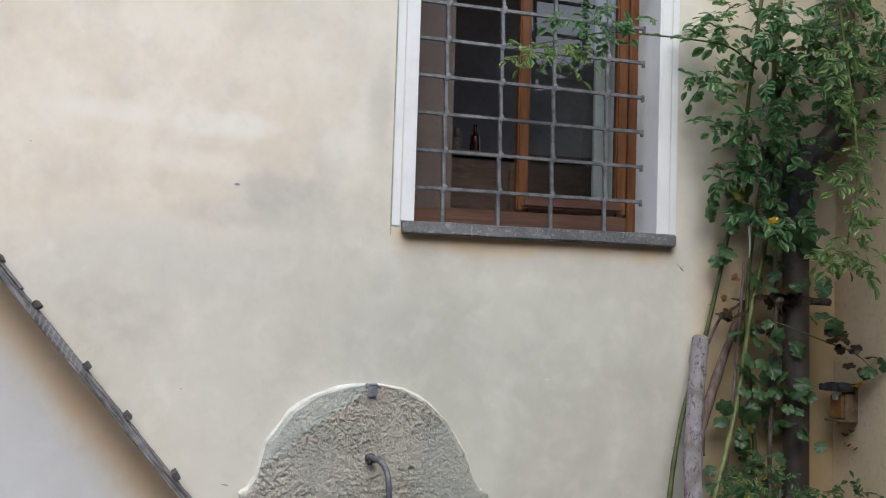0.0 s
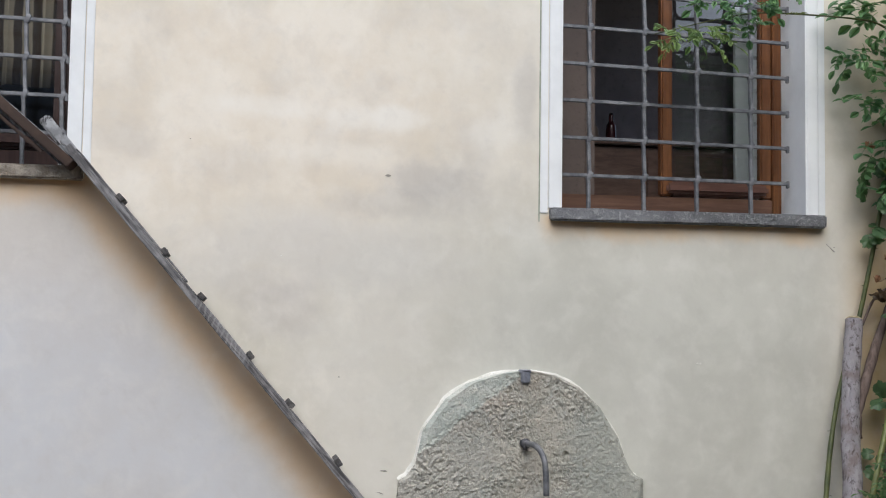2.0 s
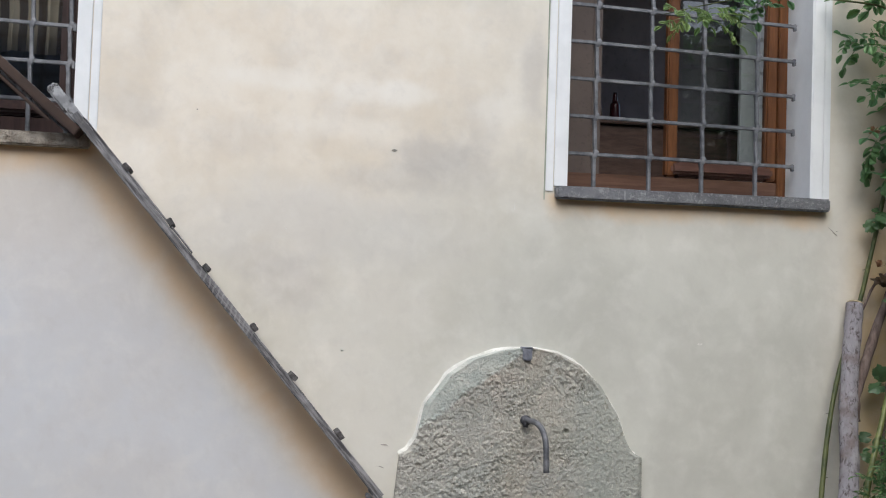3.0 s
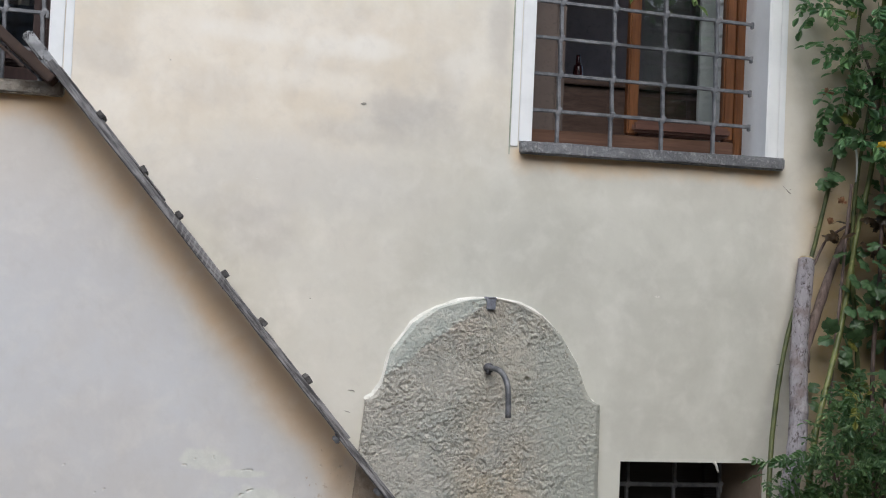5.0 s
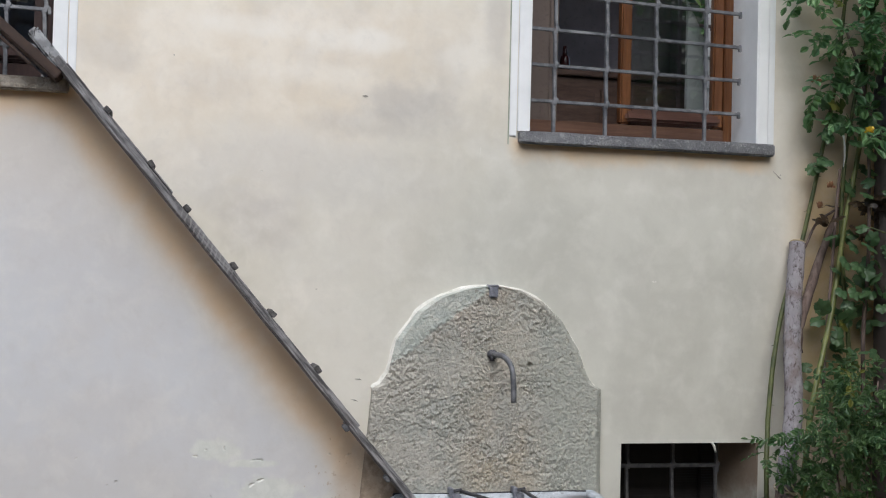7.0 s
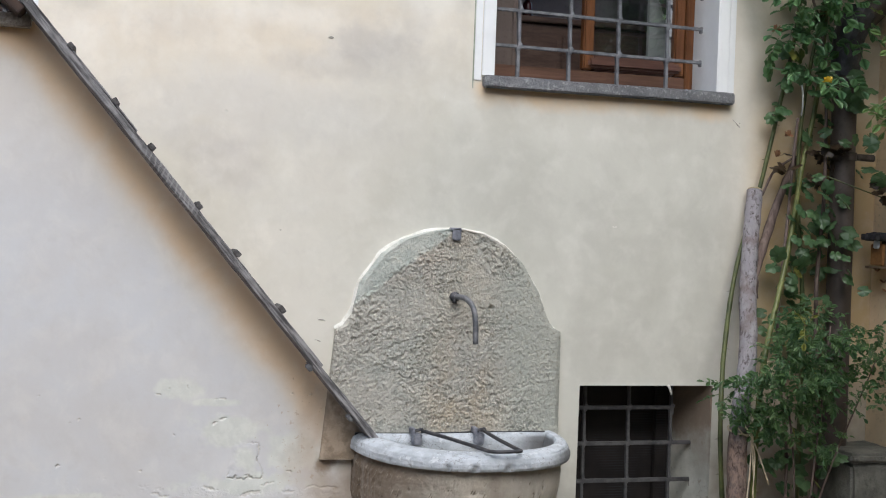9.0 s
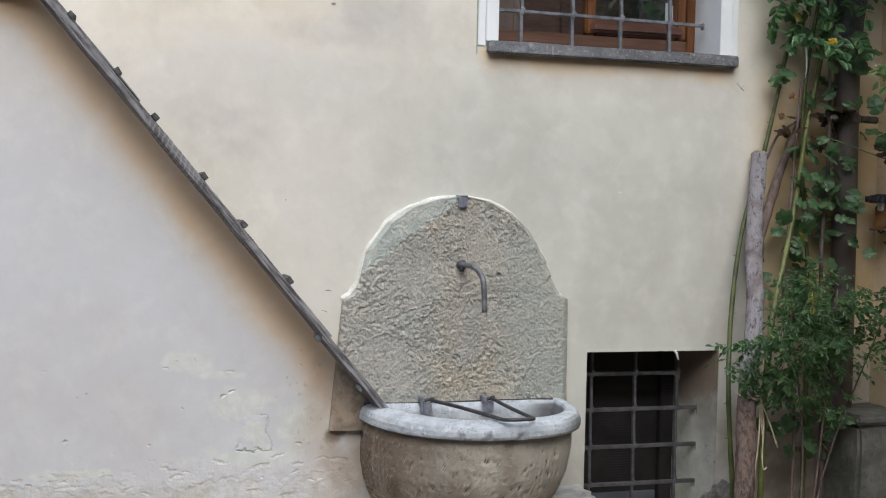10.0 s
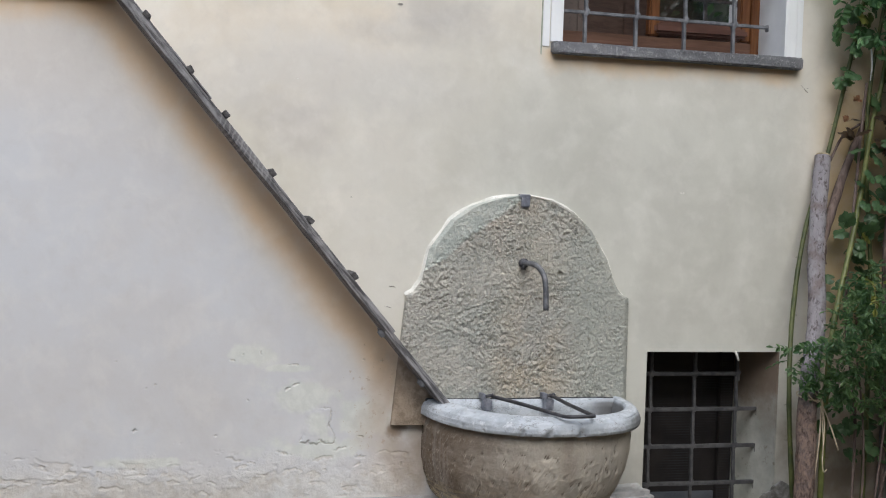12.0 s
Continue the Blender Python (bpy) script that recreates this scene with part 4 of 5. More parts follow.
for z in rows:
    end = 1.205 if z < 0.9 else 1.10
    bm = forged_bar((0.58, 0.13, z), (end, 0.13, z), 0.017, upright=False)
    box((end - 0.012, 0.12, z - 0.034), (end + 0.004, 0.138, z + 0.008), 0.003, bm=bm)
    under(part("cross_bar", bm, M_CELLAR_IRON), cellar)
screen = thing("cellar_screen", "dark wire mesh screen closing the cellar opening", "screen", (0.6, 0.3, 0.2))
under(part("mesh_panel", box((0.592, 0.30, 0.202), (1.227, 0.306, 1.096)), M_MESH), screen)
under(part("bottom_rail", box((0.594, 0.285, 0.204), (1.08, 0.299, 0.415), 0.003), M_MESH_RAIL, None, "blue-grey bottom rail"), screen)
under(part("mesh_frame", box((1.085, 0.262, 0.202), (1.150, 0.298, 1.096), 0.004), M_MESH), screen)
bm = box((1.221, 0.003, 0.203), (1.2288, 0.298, 1.096))
for v in bm.verts:
    if v.co.x < 1.225:
        v.co.x -= 0.22 * v.co.y
tagged(part("cellar_reveal", bm, M_REVEAL), "damp-stained splayed plaster lining of the cellar opening", "wall lining", kind="structure")

# ---- fountain ----
def left_edge(z):
    return float(np.interp(z, (0.80, 1.33, 1.345, 1.365, 1.39, 1.524, 1.642, 1.70, 1.735, 1.752), (-0.536, -0.490, -0.462, -0.448, -0.428, -0.398, -0.312, -0.232, -0.130, -0.03)))


def right_edge(z):
    return float(np.interp(z, (0.80, 1.33, 1.345, 1.365, 1.39, 1.495, 1.612, 1.69, 1.735, 1.752), (0.492, 0.484, 0.452, 0.434, 0.420, 0.380, 0.306, 0.220, 0.125, 0.03)))


fountain = thing("wall_fountain", "rough hewn stone wall fountain with an arched back and half-round basin", "fountain", (0, 0, 0.5))
def facet(u, v, seed):
    """Tilted flake faces in the plane: height and nearness to a flake's edge."""
    far, spots = noise.voronoi(Vector((u, seed, v)))
    c = spots[0]
    lean = noise.noise_vector(c * 7.7 + Vector((seed, 1.3, 2.1)))
    return lean.y * 0.8 + lean.x * 1.6 * (u - c.x) + lean.z * 1.6 * (v - c.z), far[1] - far[0]


def hewn(q):
    """Relief of hewn stone: broad waves, split flake faces in two sizes, cracks and grain."""
    patch = 0.74 + 1.0 * noise.noise(q * 4.5) + 0.4 * noise.noise(q * 13) - 0.50 * ramp01(q.x, 0.16, 0.34) + 0.20 * ramp01(q.z, 1.5, 1.65)
    patch = max(0.34, min(1.0, patch))
    bent = q + noise.noise_vector(q * 13) * 0.014
    blend = max(0.0, min(1.0, 0.5 + 2.2 * noise.noise(q * 6 + Vector((3, 1, 7)))))
    u, v = bent.x * 0.80 + bent.z * 0.60, bent.z * 0.80 - bent.x * 0.60
    one, rim = facet(u * 60, v * 47, 3.1)
    u2, v2 = bent.x * 0.64 - bent.z * 0.77, bent.z * 0.64 + bent.x * 0.77
    two, _ = facet(u2 * 48, v2 * 72, 12.7)
    small, _ = facet(u * 104, v * 88, 8.4)
    big = one * blend + two * (1 - blend)
    gash = max(0.0, 0.10 - rim) / 0.10 * max(0.0, min(1.0, 0.25 + 2.6 * noise.noise(q * 7 + Vector((5, 2, 1)))))
    hole = -0.018 * max(0.0, 1 - ((q.x - 0.166) ** 2 + (q.z - 1.428) ** 2) / 0.00017)
    return 0.004 * noise.noise(q * 5) + patch * (0.0040 * big + 0.0040 * small - 0.0042 * gash + 0.0056 * noise.fractal(Vector((q.x, q.x * 0.5, q.z)) * 42, 0.55, 2.1, 4)) + 0.0012 * noise.fractal(q * 80, 0.6, 2.1, 3) + hole


levels = [0.80 + 0.952 * k / 400 for k in range(401)]
rows = []
for z in levels:
    xl, xr = left_edge(z), right_edge(z)
    row = [(xl, 0.01, z), (xl, -0.012, z)]
    for k in range(421):
        u = k / 420
        q = Vector((xl + (xr - xl) * u, 0, z))
        rise = min(u, 1 - u) * (xr - xl)
        smooth_side = min(1, max(0, (z - 1.50 - 0.75 * (q.x + 0.30) - 0.02) * 30))
        d = 0.032 - 0.012 * max(0, 1 - rise / 0.02) + hewn(q) * (1 - 0.72 * smooth_side) * min(1.0, max(0.25, (1.175 * q.x + z - 0.44) * 12))
        row.append((q.x, -d, z))
    rows.append(row + [(xr, -0.012, z), (xr, 0.01, z)])
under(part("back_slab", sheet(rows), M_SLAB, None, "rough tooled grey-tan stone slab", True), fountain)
edge_line = [Vector((left_edge(z), 0, z)) for z in levels if z > 1.325][::4] + [Vector((right_edge(z), 0, z)) for z in reversed(levels) if z > 1.335][::4]
inner, crest, outer = [], [], []
for k, q in enumerate(edge_line):
    along = (edge_line[min(k + 2, len(edge_line) - 1)] - edge_line[max(k - 2, 0)]).normalized()
    out = Vector((-along.z, 0, along.x))
    w = 0.007 + 0.008 * noise.noise(q * 9) + 0.004 * noise.noise(q * 40) + 0.004 * ramp01(q.x, 0.0, -0.3)
    inner.append(q - out * 0.004 + Vector((0, -0.020, 0)))
    crest.append(q + out * w * 0.35 + Vector((0, -0.013 - 0.004 * noise.noise(q * 50), 0)))
    outer.append(q + out * max(0.004, w) + Vector((0, 0.0008, 0)))
under(part("mortar_lip", sheet([inner, crest, outer]), M_LIP, None, "ragged white mortar edge", True), fountain)
profile = ((-0.27, 0.70), (-0.20, 0.72), (-0.150, 0.77), (-0.122, 0.83), (-0.108, 0.880), (-0.100, 0.899), (-0.088, 0.909), (-0.06, 0.911), (-0.025, 0.906), (-0.005, 0.893), (0.003, 0.875), (0.004, 0.858), (-0.001, 0.847),
           (-0.030, 0.842), (-0.032, 0.81), (-0.034, 0.74), (-0.041, 0.67), (-0.062, 0.60), (-0.096, 0.53), (-0.138, 0.485), (-0.20, 0.45), (-0.28, 0.42))
steps = [k / 7 for k in range(7 * (len(profile) - 1) + 1)]
profile = [(float(np.interp(t, range(len(profile)), [q[0] for q in profile])), float(np.interp(t, range(len(profile)), [q[1] for q in profile]))) for t in steps]


def worked(q, w, o, z):
    """Relief of the basin: dressed and chipped on the rim, coarsely pecked in long strokes on the bowl."""
    if z > 0.846:
        chip = max(0.0, noise.noise(Vector((w * 9, 2.0, 1.0))) - 0.25) * ramp01(z, 0.882, 0.856) * ramp01(o, -0.02, -0.005)
        return 0.0018 * noise.noise(q * 9) + 0.0016 * noise.noise(q * 30) + 0.0010 * noise.noise(q * 80) - 0.045 * chip
    stroke, rim = facet(w * 22 + z * 9 + 0.7 * noise.noise(q * 8), z * 80 + 0.8 * noise.noise(q * 6), 5.7)
    low = (0.25 + 0.75 * ramp01(z, 0.76, 0.58)) * max(0.15, min(1.0, 0.45 + 1.6 * noise.noise(q * 7)))
    pit = ramp01(noise.noise(Vector((w * 26 + 3.0, 4.4, z * 75)) + noise.noise_vector(q * 30) * 0.4), 0.36, 0.50) * ramp01(z, 0.83, 0.76)
    return 0.0016 * noise.noise(q * 8) - 0.0065 * pit + low * (0.0075 * stroke - 0.0050 * max(0.0, 0.15 - rim) / 0.15) + 0.0014 * noise.fractal(q * 60, 0.6, 2.1, 3)


rows = []
for k, (o, z) in enumerate(profile):
    slim = 0.45 if k < 60 else 0.0   # the rim is thinner at one end
    cx, half = -0.004 + 0.024 * ramp01(z, 0.50, 0.76) + 0.010 * ramp01(z, 0.80, 0.86), 0.455 - 0.013 * ramp01(z, 0.80, 0.86)
    row = [(cx + half + o * (1 - slim), 0.0, z)]
    for i in range(281):
        w = math.pi * i / 280
        c, d = math.cos(w), math.sin(w)
        p = o * (1 - slim * ramp01(c, 0.35, 0.95))
        q = Vector((cx + (half + p) * math.copysign(abs(c) ** 0.86, c), -(0.585 + p) * d ** 0.86, z))
        q += Vector((c, -d, 0.3)) * worked(q, w, o, z)
        row.append((q.x, min(q.y, 0.0), q.z))
    rows.append(row + [(cx - half - o, 0.0, z)])
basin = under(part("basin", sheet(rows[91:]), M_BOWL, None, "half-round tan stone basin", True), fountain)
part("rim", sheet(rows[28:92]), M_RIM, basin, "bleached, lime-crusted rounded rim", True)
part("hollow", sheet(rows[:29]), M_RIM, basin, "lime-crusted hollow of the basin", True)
under(part("back_rim", box((-0.36, -0.062, 0.68), (0.44, -0.036, 0.906), 0.008, 0.004, 6), M_RIM, None, "bleached back edge of the basin", True), fountain)
under(part("joint", box((-0.40, -0.040, 0.890), (0.452, -0.031, 0.909), 0.002, 0.003, 8), M_DARK_IRON, None, "dark open joint behind the basin"), fountain)
under(part("basin_floor", box((-0.22, -0.36, 0.66), (0.28, -0.05, 0.705), 0.01), M_RIM), fountain)
under(part("foot", box((-0.20, -0.30, 0.0), (0.20, -0.004, 0.50), 0.02, 0.006, 4), M_BASE, None, "rough stone foot"), fountain)
spout = tube([(-0.003, 0.01, 1.470), (0.004, -0.05, 1.472), (0.022, -0.13, 1.468), (0.036, -0.185, 1.437), (0.042, -0.205, 1.385), (0.044, -0.212, 1.29)], 0.0115, 12, 6)
ferrule = tube([(-0.003, -0.03, 1.470), (-0.001, -0.052, 1.471)], 0.02, 10, 2, 0.2)
tube([(0.0, -0.046, 1.470), (-0.003, -0.05, 1.445)], (0.007, 0.011), 8, 2, 0.3, ferrule)
spout = under(part("spout", spout, M_IRON, None, "bent blue-grey iron water spout", True), fountain)
part("ferrule", ferrule, M_DARK_IRON, spout, "dark iron ferrule at the wall", True)
clamp = box((-0.018, -0.048, 1.704), (0.018, -0.01, 1.752), 0.004)
box((-0.024, -0.044, 1.742), (0.022, -0.006, 1.757), 0.003, bm=clamp)
under(part("iron_clamp", clamp, M_LEAD, None, "grey lead clamp at the arch"), fountain)
# hinged iron bucket rest lying over the basin
for x in (-0.152, 0.115):
    b = box((x - 0.018, -0.105, 0.866), (x + 0.018, -0.062, 0.914), 0.004)
    box((x - 0.024, -0.10, 0.910), (x - 0.006, -0.04, 0.934), 0.003, bm=b)
    b = under(part("rest_bracket", b, M_LEAD, None, "small lead-grey iron bracket"), fountain)
    part("hinge_pin", tube([(x - 0.012, -0.10, 0.925), (x + 0.02, -0.105, 0.933)], 0.007, 8, 2), M_DARK_IRON, b)
rest = tube([(-0.135, -0.105, 0.926), (-0.075, -0.30, 0.926), (-0.02, -0.50, 0.924), (0.005, -0.575, 0.923), (0.06, -0.600, 0.926), (0.112, -0.588, 0.926), (0.122, -0.54, 0.923), (0.122, -0.30, 0.923), (0.125, -0.10, 0.926)], 0.0075, 8, 6)
under(part("bucket_rest", rest, M_DARK_IRON, None, "dark bent iron rod over the basin", True), fountain)

# stone ledge under the basin, and the rubble base that carries it
for x0, x1, top in ((-1.10, -0.26, 0.506), (0.20, 0.572, 0.532)):
    bm = box((x0, -0.19, top - 0.070), (x1, -0.006, top), 0.022, 0.008, 8)
    tagged(part("stone_ledge", bm, M_LEDGE), "pale grey worn stone ledge along the wall foot", "ledge", "ledge stones")
tagged(part("bed_stone", box((0.24, -0.165, 0.438), (0.535, -0.006, 0.464), 0.006, 0.004, 4), M_BASE), "thin stone bed under the ledge", "ledge base")
tagged(part("stone_footing", box((-1.08, -0.165, 0.0), (0.54, -0.006, 0.438), 0.01, 0.008, 8), M_BASE), "rough stone base under the wall ledge", "ledge base")

# ---- cat ramp ----
ramp = thing("cat_ramp", "weathered grey plank ramp with cleats leaning from basin to window", "ramp", (-1.0, -0.1, 1.7))
A, B = Vector((-0.330, 0, 0.905)), Vector((-1.735, 0, 2.557))   # foot and head of the plank's upper face
run = (B - A).normalized()
up = Vector((-run.z, 0, run.x)) * -1
if up.z < 0:
    up = -up
turn = Matrix((( *run, ), (0, 1, 0), (*up,))).transposed().to_4x4()
length = (B - A).length


def on_ramp(bm):
    bm.transform(Matrix.Translation(A) @ turn)
    return bm


def board(d0, d1, low, high, seed):
    """A sawn board with crisp, slightly worn and wandering edges."""
    rows = []
    count = int((d1 - d0) / 0.016)
    for k in range(count + 1):
        d = d0 + (d1 - d0) * k / count
        q = Vector((d * 3.1, seed, 0))
        a, b = 0.0030 * noise.noise(q * 1.4) + 0.0012 * noise.noise(q * 9), 0.0030 * noise.noise(q * 1.1 + Vector((0, 5, 0))) + 0.0016 * noise.noise(q * 8)
        f, r = -0.170 + 0.002 * noise.noise(q * 2), 0.0022
        ring = [(d, f + r, high + b), (d, f, high + b - r), (d, f, low + a + r), (d, f + r, low + a), (d, -0.021, low + a), (d, -0.021, high + b)]
        rows.append(ring + ring[:1])
    bm = sheet(rows)
    bmesh.ops.remove_doubles(bm, verts=bm.verts[:], dist=0.00001)
    bmesh.ops.holes_fill(bm, edges=[e for e in bm.edges if e.is_boundary])
    return bm


under(part("plank", on_ramp(board(0.375, length, -0.0195, 0.0105, 2.0)), M_PLANK), ramp)
under(part("lower_plank", on_ramp(board(0.0, 0.40, -0.0255, 0.0025, 7.0)), M_PLANK, None, "darker short plank at the foot"), ramp)
under(part("batten", on_ramp(board(1.52, length - 0.04, 0.0108, 0.0165, 4.0)), M_PLANK, None, "thin split strip on the plank"), ramp)
for k, x in enumerate((-1.552, -1.389, -1.251, -1.070, -0.918, -0.739)):
    d = (A.x + 0.012 - x) / abs(run.x)
    c = box((-0.015, -0.176, 0.0), (0.015, -0.03, 0.020), 0.002, 0.002, 2)
    c.transform(Matrix.Translation((d, 0, 0.0115)) @ pose(0, 0, 0, 0, (4, -9, 3, -4, 8, -6)[k], 0))
    under(part("cleat", on_ramp(c), M_CLEAT, None, "short dark wooden cleat"), ramp)
tip = box((length - 0.035, -0.1675, -0.0295), (length + 0.135, -0.060, 0.014), 0.008, 0.001, 3)
under(part("end_block", on_ramp(tip), M_TIP, None, "silvery weathered end piece"), ramp)
for d in (0.40, 0.14):
    under(part("bolt", on_ramp(box((d - 0.016, -0.16, -0.046), (d + 0.016, -0.13, -0.028), 0.004)), M_IRON, None, "iron bolt head"), ramp)

ramp2 = thing("upper_ramp", "brown stained plank ramp rising from the window sill", "ramp", (-2.0, -0.12, 2.6))
C, D = Vector((-1.715, 0, 2.502)), Vector((-2.95, 0, 3.560))
run2 = (D - C).normalized()
up2 = Vector((run2.z, 0, -run2.x))
turn2 = Matrix(((*run2,), (0, 1, 0), (*up2,))).transposed().to_4x4()
# the pale back batten is added to lighten the ramp's reflection in the glass
for n, lo, hi, m in (("plank", (0, -0.165, -0.036), ((D - C).length, -0.02, 0.0), M_BROWN), ("batten", (0.10, -0.165, -0.062), ((D - C).length, -0.155, -0.050), M_BROWN), ("back_batten", (0.05, -0.0195, -0.045), ((D - C).length, -0.004, 0.004), M_TIP)):
    bm = box(lo, hi, 0.004)
    bm.transform(Matrix.Translation(C) @ turn2)
    under(part(n, bm, m), ramp2)

# ---- climbing plants ----
SIDE = ((0.10, 0.50), (0.17, 0.52), (0.30, 0.86), (0.36, 0.80), (0.50, 1.0), (0.56, 0.88), (0.70, 0.80), (0.75, 0.64), (0.88, 0.42))


def leaflet(bm, m, size, wide=0.55, droop=0.25):
    """One pointed, toothed leaf blade, folded along its midrib, growing along +x."""
    spine = (0.0, *(u for u, _ in SIDE), 1.0)
    mid = [bm.verts.new(m @ Vector((size * u, 0, -droop * size * u * u))) for u in spine]
    for s in (1, -1):
        side = [bm.verts.new(m @ Vector((size * (u + 0.05), s * v * wide * size / 2, size * (0.09 * v - droop * u * u)))) for u, v in SIDE]
        bm.faces.new((mid[0], mid[1], side[0]))
        for k in range(len(SIDE) - 1):
            bm.faces.new((mid[k + 1], mid[k + 2], side[k + 1], side[k]))
        bm.faces.new((mid[-2], mid[-1], side[-1]))


def compound_leaf(name, pairs, size, length, material, rnd, wide=0.66):
    """A rose leaf: pairs of leaflets along a bent stalk, and one at its end."""
    bm = bmesh.new()
    bend = rnd.uniform(0.2, 0.7)
    def along(u):
        return Vector((length * u, 0, -bend * length * u * u * 0.6))
    tube([along(0), along(0.35), along(0.7), along(1)], (0.0016, 0.0009), 4, 2, bm=bm)
    for k in range(pairs):
        u = 0.3 + 0.62 * k / pairs
        for s in (1, -1):
            m = Matrix.Translation(along(u)) @ pose(0, 0, 0, rnd.uniform(-25, 25), rnd.uniform(-5, 25), s * rnd.uniform(45, 75))
            leaflet(bm, m, size * rnd.uniform(0.75, 1.0), wide * rnd.uniform(0.88, 1.12), rnd.uniform(0.05, 0.3))
    leaflet(bm, Matrix.Translation(along(1)) @ pose(0, 0, 0, rnd.uniform(-20, 20), rnd.uniform(5, 30), 0), size * 1.1, wide, 0.2)
    return leaf_mesh(name, bm, material)


def broad_leaf(name, size, material, rnd):
    """A five-lobed leaf blade with a toothed edge, on a stalk."""
    bm = bmesh.new()
    tube([(0, 0, 0), (size * 0.3, 0, 0.08 * size), (size * 0.55, 0, 0.06 * size)], 0.0014, 4, 2, bm=bm)
    lobes = [(0, 1.0), (50, 0.86), (-50, 0.86), (108, 0.62), (-108, 0.62)]
    lobes = [(a + rnd.uniform(-6, 6), r * rnd.uniform(0.88, 1.1)) for a, r in lobes]
    base, ring, inner, count = Vector((size * 0.5, 0, 0.06 * size)), [], [], 44
    for k in range(count):
        a = -180 + 360 * k / count
        r = 0.74
        for b, reach in lobes:
            off = abs((a - b + 180) % 360 - 180)
            r = max(r, reach * max(0.0, 1 - (off / 44) ** 1.5))
        if abs(abs(a) - 180) < 14:
            r = 0.16
        r *= 1.0 + (0.05 if k % 2 else -0.05)
        d = Vector((math.cos(radians(a)), math.sin(radians(a)), 0))
        curl = -0.22 * r * r + 0.10 * math.cos(radians(a) * 5) * r
        ring.append(bm.verts.new(base + (d * r + Vector((0, 0, curl))) * size * 0.78))
        inner.append(bm.verts.new(base + (d * r * 0.5 + Vector((0, 0, curl * 0.1 + 0.02))) * size * 0.78))
    centre = bm.verts.new(base)
    for k in range(count):
        q = (k + 1) % count
        bm.faces.new((inner[k], ring[k], ring[q], inner[q]))
        bm.faces.new((centre, inner[k], inner[q]))
    return leaf_mesh(name, bm, material)


def leaf_mesh(name, bm, material):
    me = bpy.data.meshes.new(name)
    for f in bm.faces:
        f.smooth = True
    bm.to_mesh(me)
    bm.free()
    me.materials.append(material)
    return me


rnd = random.Random(7)
ROSE = [compound_leaf("rose_leaf", rnd.choice((2, 2, 3)), 0.047, 0.090, M_LEAF, rnd, 0.74) for _ in range(8)]
YOUNG = [compound_leaf("young_leaf", 3, 0.044, 0.10, M_LEAF_YOUNG, rnd, 0.56) for _ in range(4)]
FINE = [compound_leaf("fine_leaf", 3, 0.0265, 0.066, M_LEAF_FINE, rnd, 0.66) for _ in range(6)]
BROAD = [broad_leaf("broad_leaf", 0.058, M_LEAF_BROAD, rnd) for _ in range(5)]
BROWN = [broad_leaf("dry_leaf", 0.050, M_DRY_LEAF, rnd) for _ in range(4)]


def set_leaf(plant, meshes, name, at, toward, size=1.0):
    """Hangs one leaf at a place, growing roughly toward a direction, its face to the light."""
    ob = new(name, rnd.choice(meshes))
    d = Vector(toward).normalized()
    base = Vector((0, -0.85, 0.55)) if meshes is BROAD else Vector((0, -0.45, 0.9))
    face = (base + Vector((rnd.uniform(-.6, .6), rnd.uniform(-.6, .4), rnd.uniform(-.4, .4)))).normalized()
    side = face.cross(d).normalized()
    face = d.cross(side).normalized()
    m = Matrix((d, side, face)).transposed().to_4x4()
    ob.matrix_basis = Matrix.Translation(at) @ m @ Matrix.Scale(size * rnd.uniform(0.75, 1.2), 4)
    under(ob, plant)
    return ob


def clump(plant, meshes, name, centre, radii, count, size=1.0, outward=0.8):
    """Leaves through an uneven ellipsoid, turned outward and drooping."""
    c, made = Vector(centre), 0
    count = round(count * 0.8) if meshes is ROSE else count
    while made < count:
        u = Vector((rnd.uniform(-1, 1), rnd.uniform(-1, 1), rnd.uniform(-1, 1)))
        if u.length > 1 or noise.noise((c + u * 0.5) * 5.0) < -0.25:
            continue
        at = c + Vector((u.x * radii[0], u.y * radii[1], u.z * radii[2]))
        at.y = min(at.y, -0.02)
        d = Vector((u.x * outward + rnd.uniform(-.8, .8), u.y * outward - 0.35 + rnd.uniform(-.5, .4), rnd.uniform(-0.8, 0.45)))
        set_leaf(plant, meshes, name, at, d, size)
        made += 1


def along_cane(plant, meshes, name, points, count, size=1.0, spread=0.06):
    line = smooth_line(points, 10)
    for k in range(count):
        q = line[int((k + rnd.random()) / count * (len(line) - 1))]
        d = Vector((rnd.uniform(-1, 1), rnd.uniform(-0.9, 0.3), rnd.uniform(-0.7, 0.6)))
        set_leaf(plant, meshes, name, q + d * 0.01, d, size)


def cane(plant, name, points, radius, material, label="", thorns=True):
    bm = tube(points, radius, 7, 6, 0.25)
    if thorns:
        for q in smooth_line(points, 6)[2:-2:2]:
            w = rnd.uniform(0, math.tau)
            d = Vector((math.cos(w), math.sin(w), -0.2)) * (radius[0] if isinstance(radius, tuple) else radius)
            tube([q, q + d * 1.9], (0.0025, 0.0006), 4, 1, bm=bm)
    return under(part(name, bm, material, None, label, True), plant)


rose = thing("climbing_rose", "climbing rose with thorny green canes trained up the wall", "rose bush", (1.3, -0.2, 0))
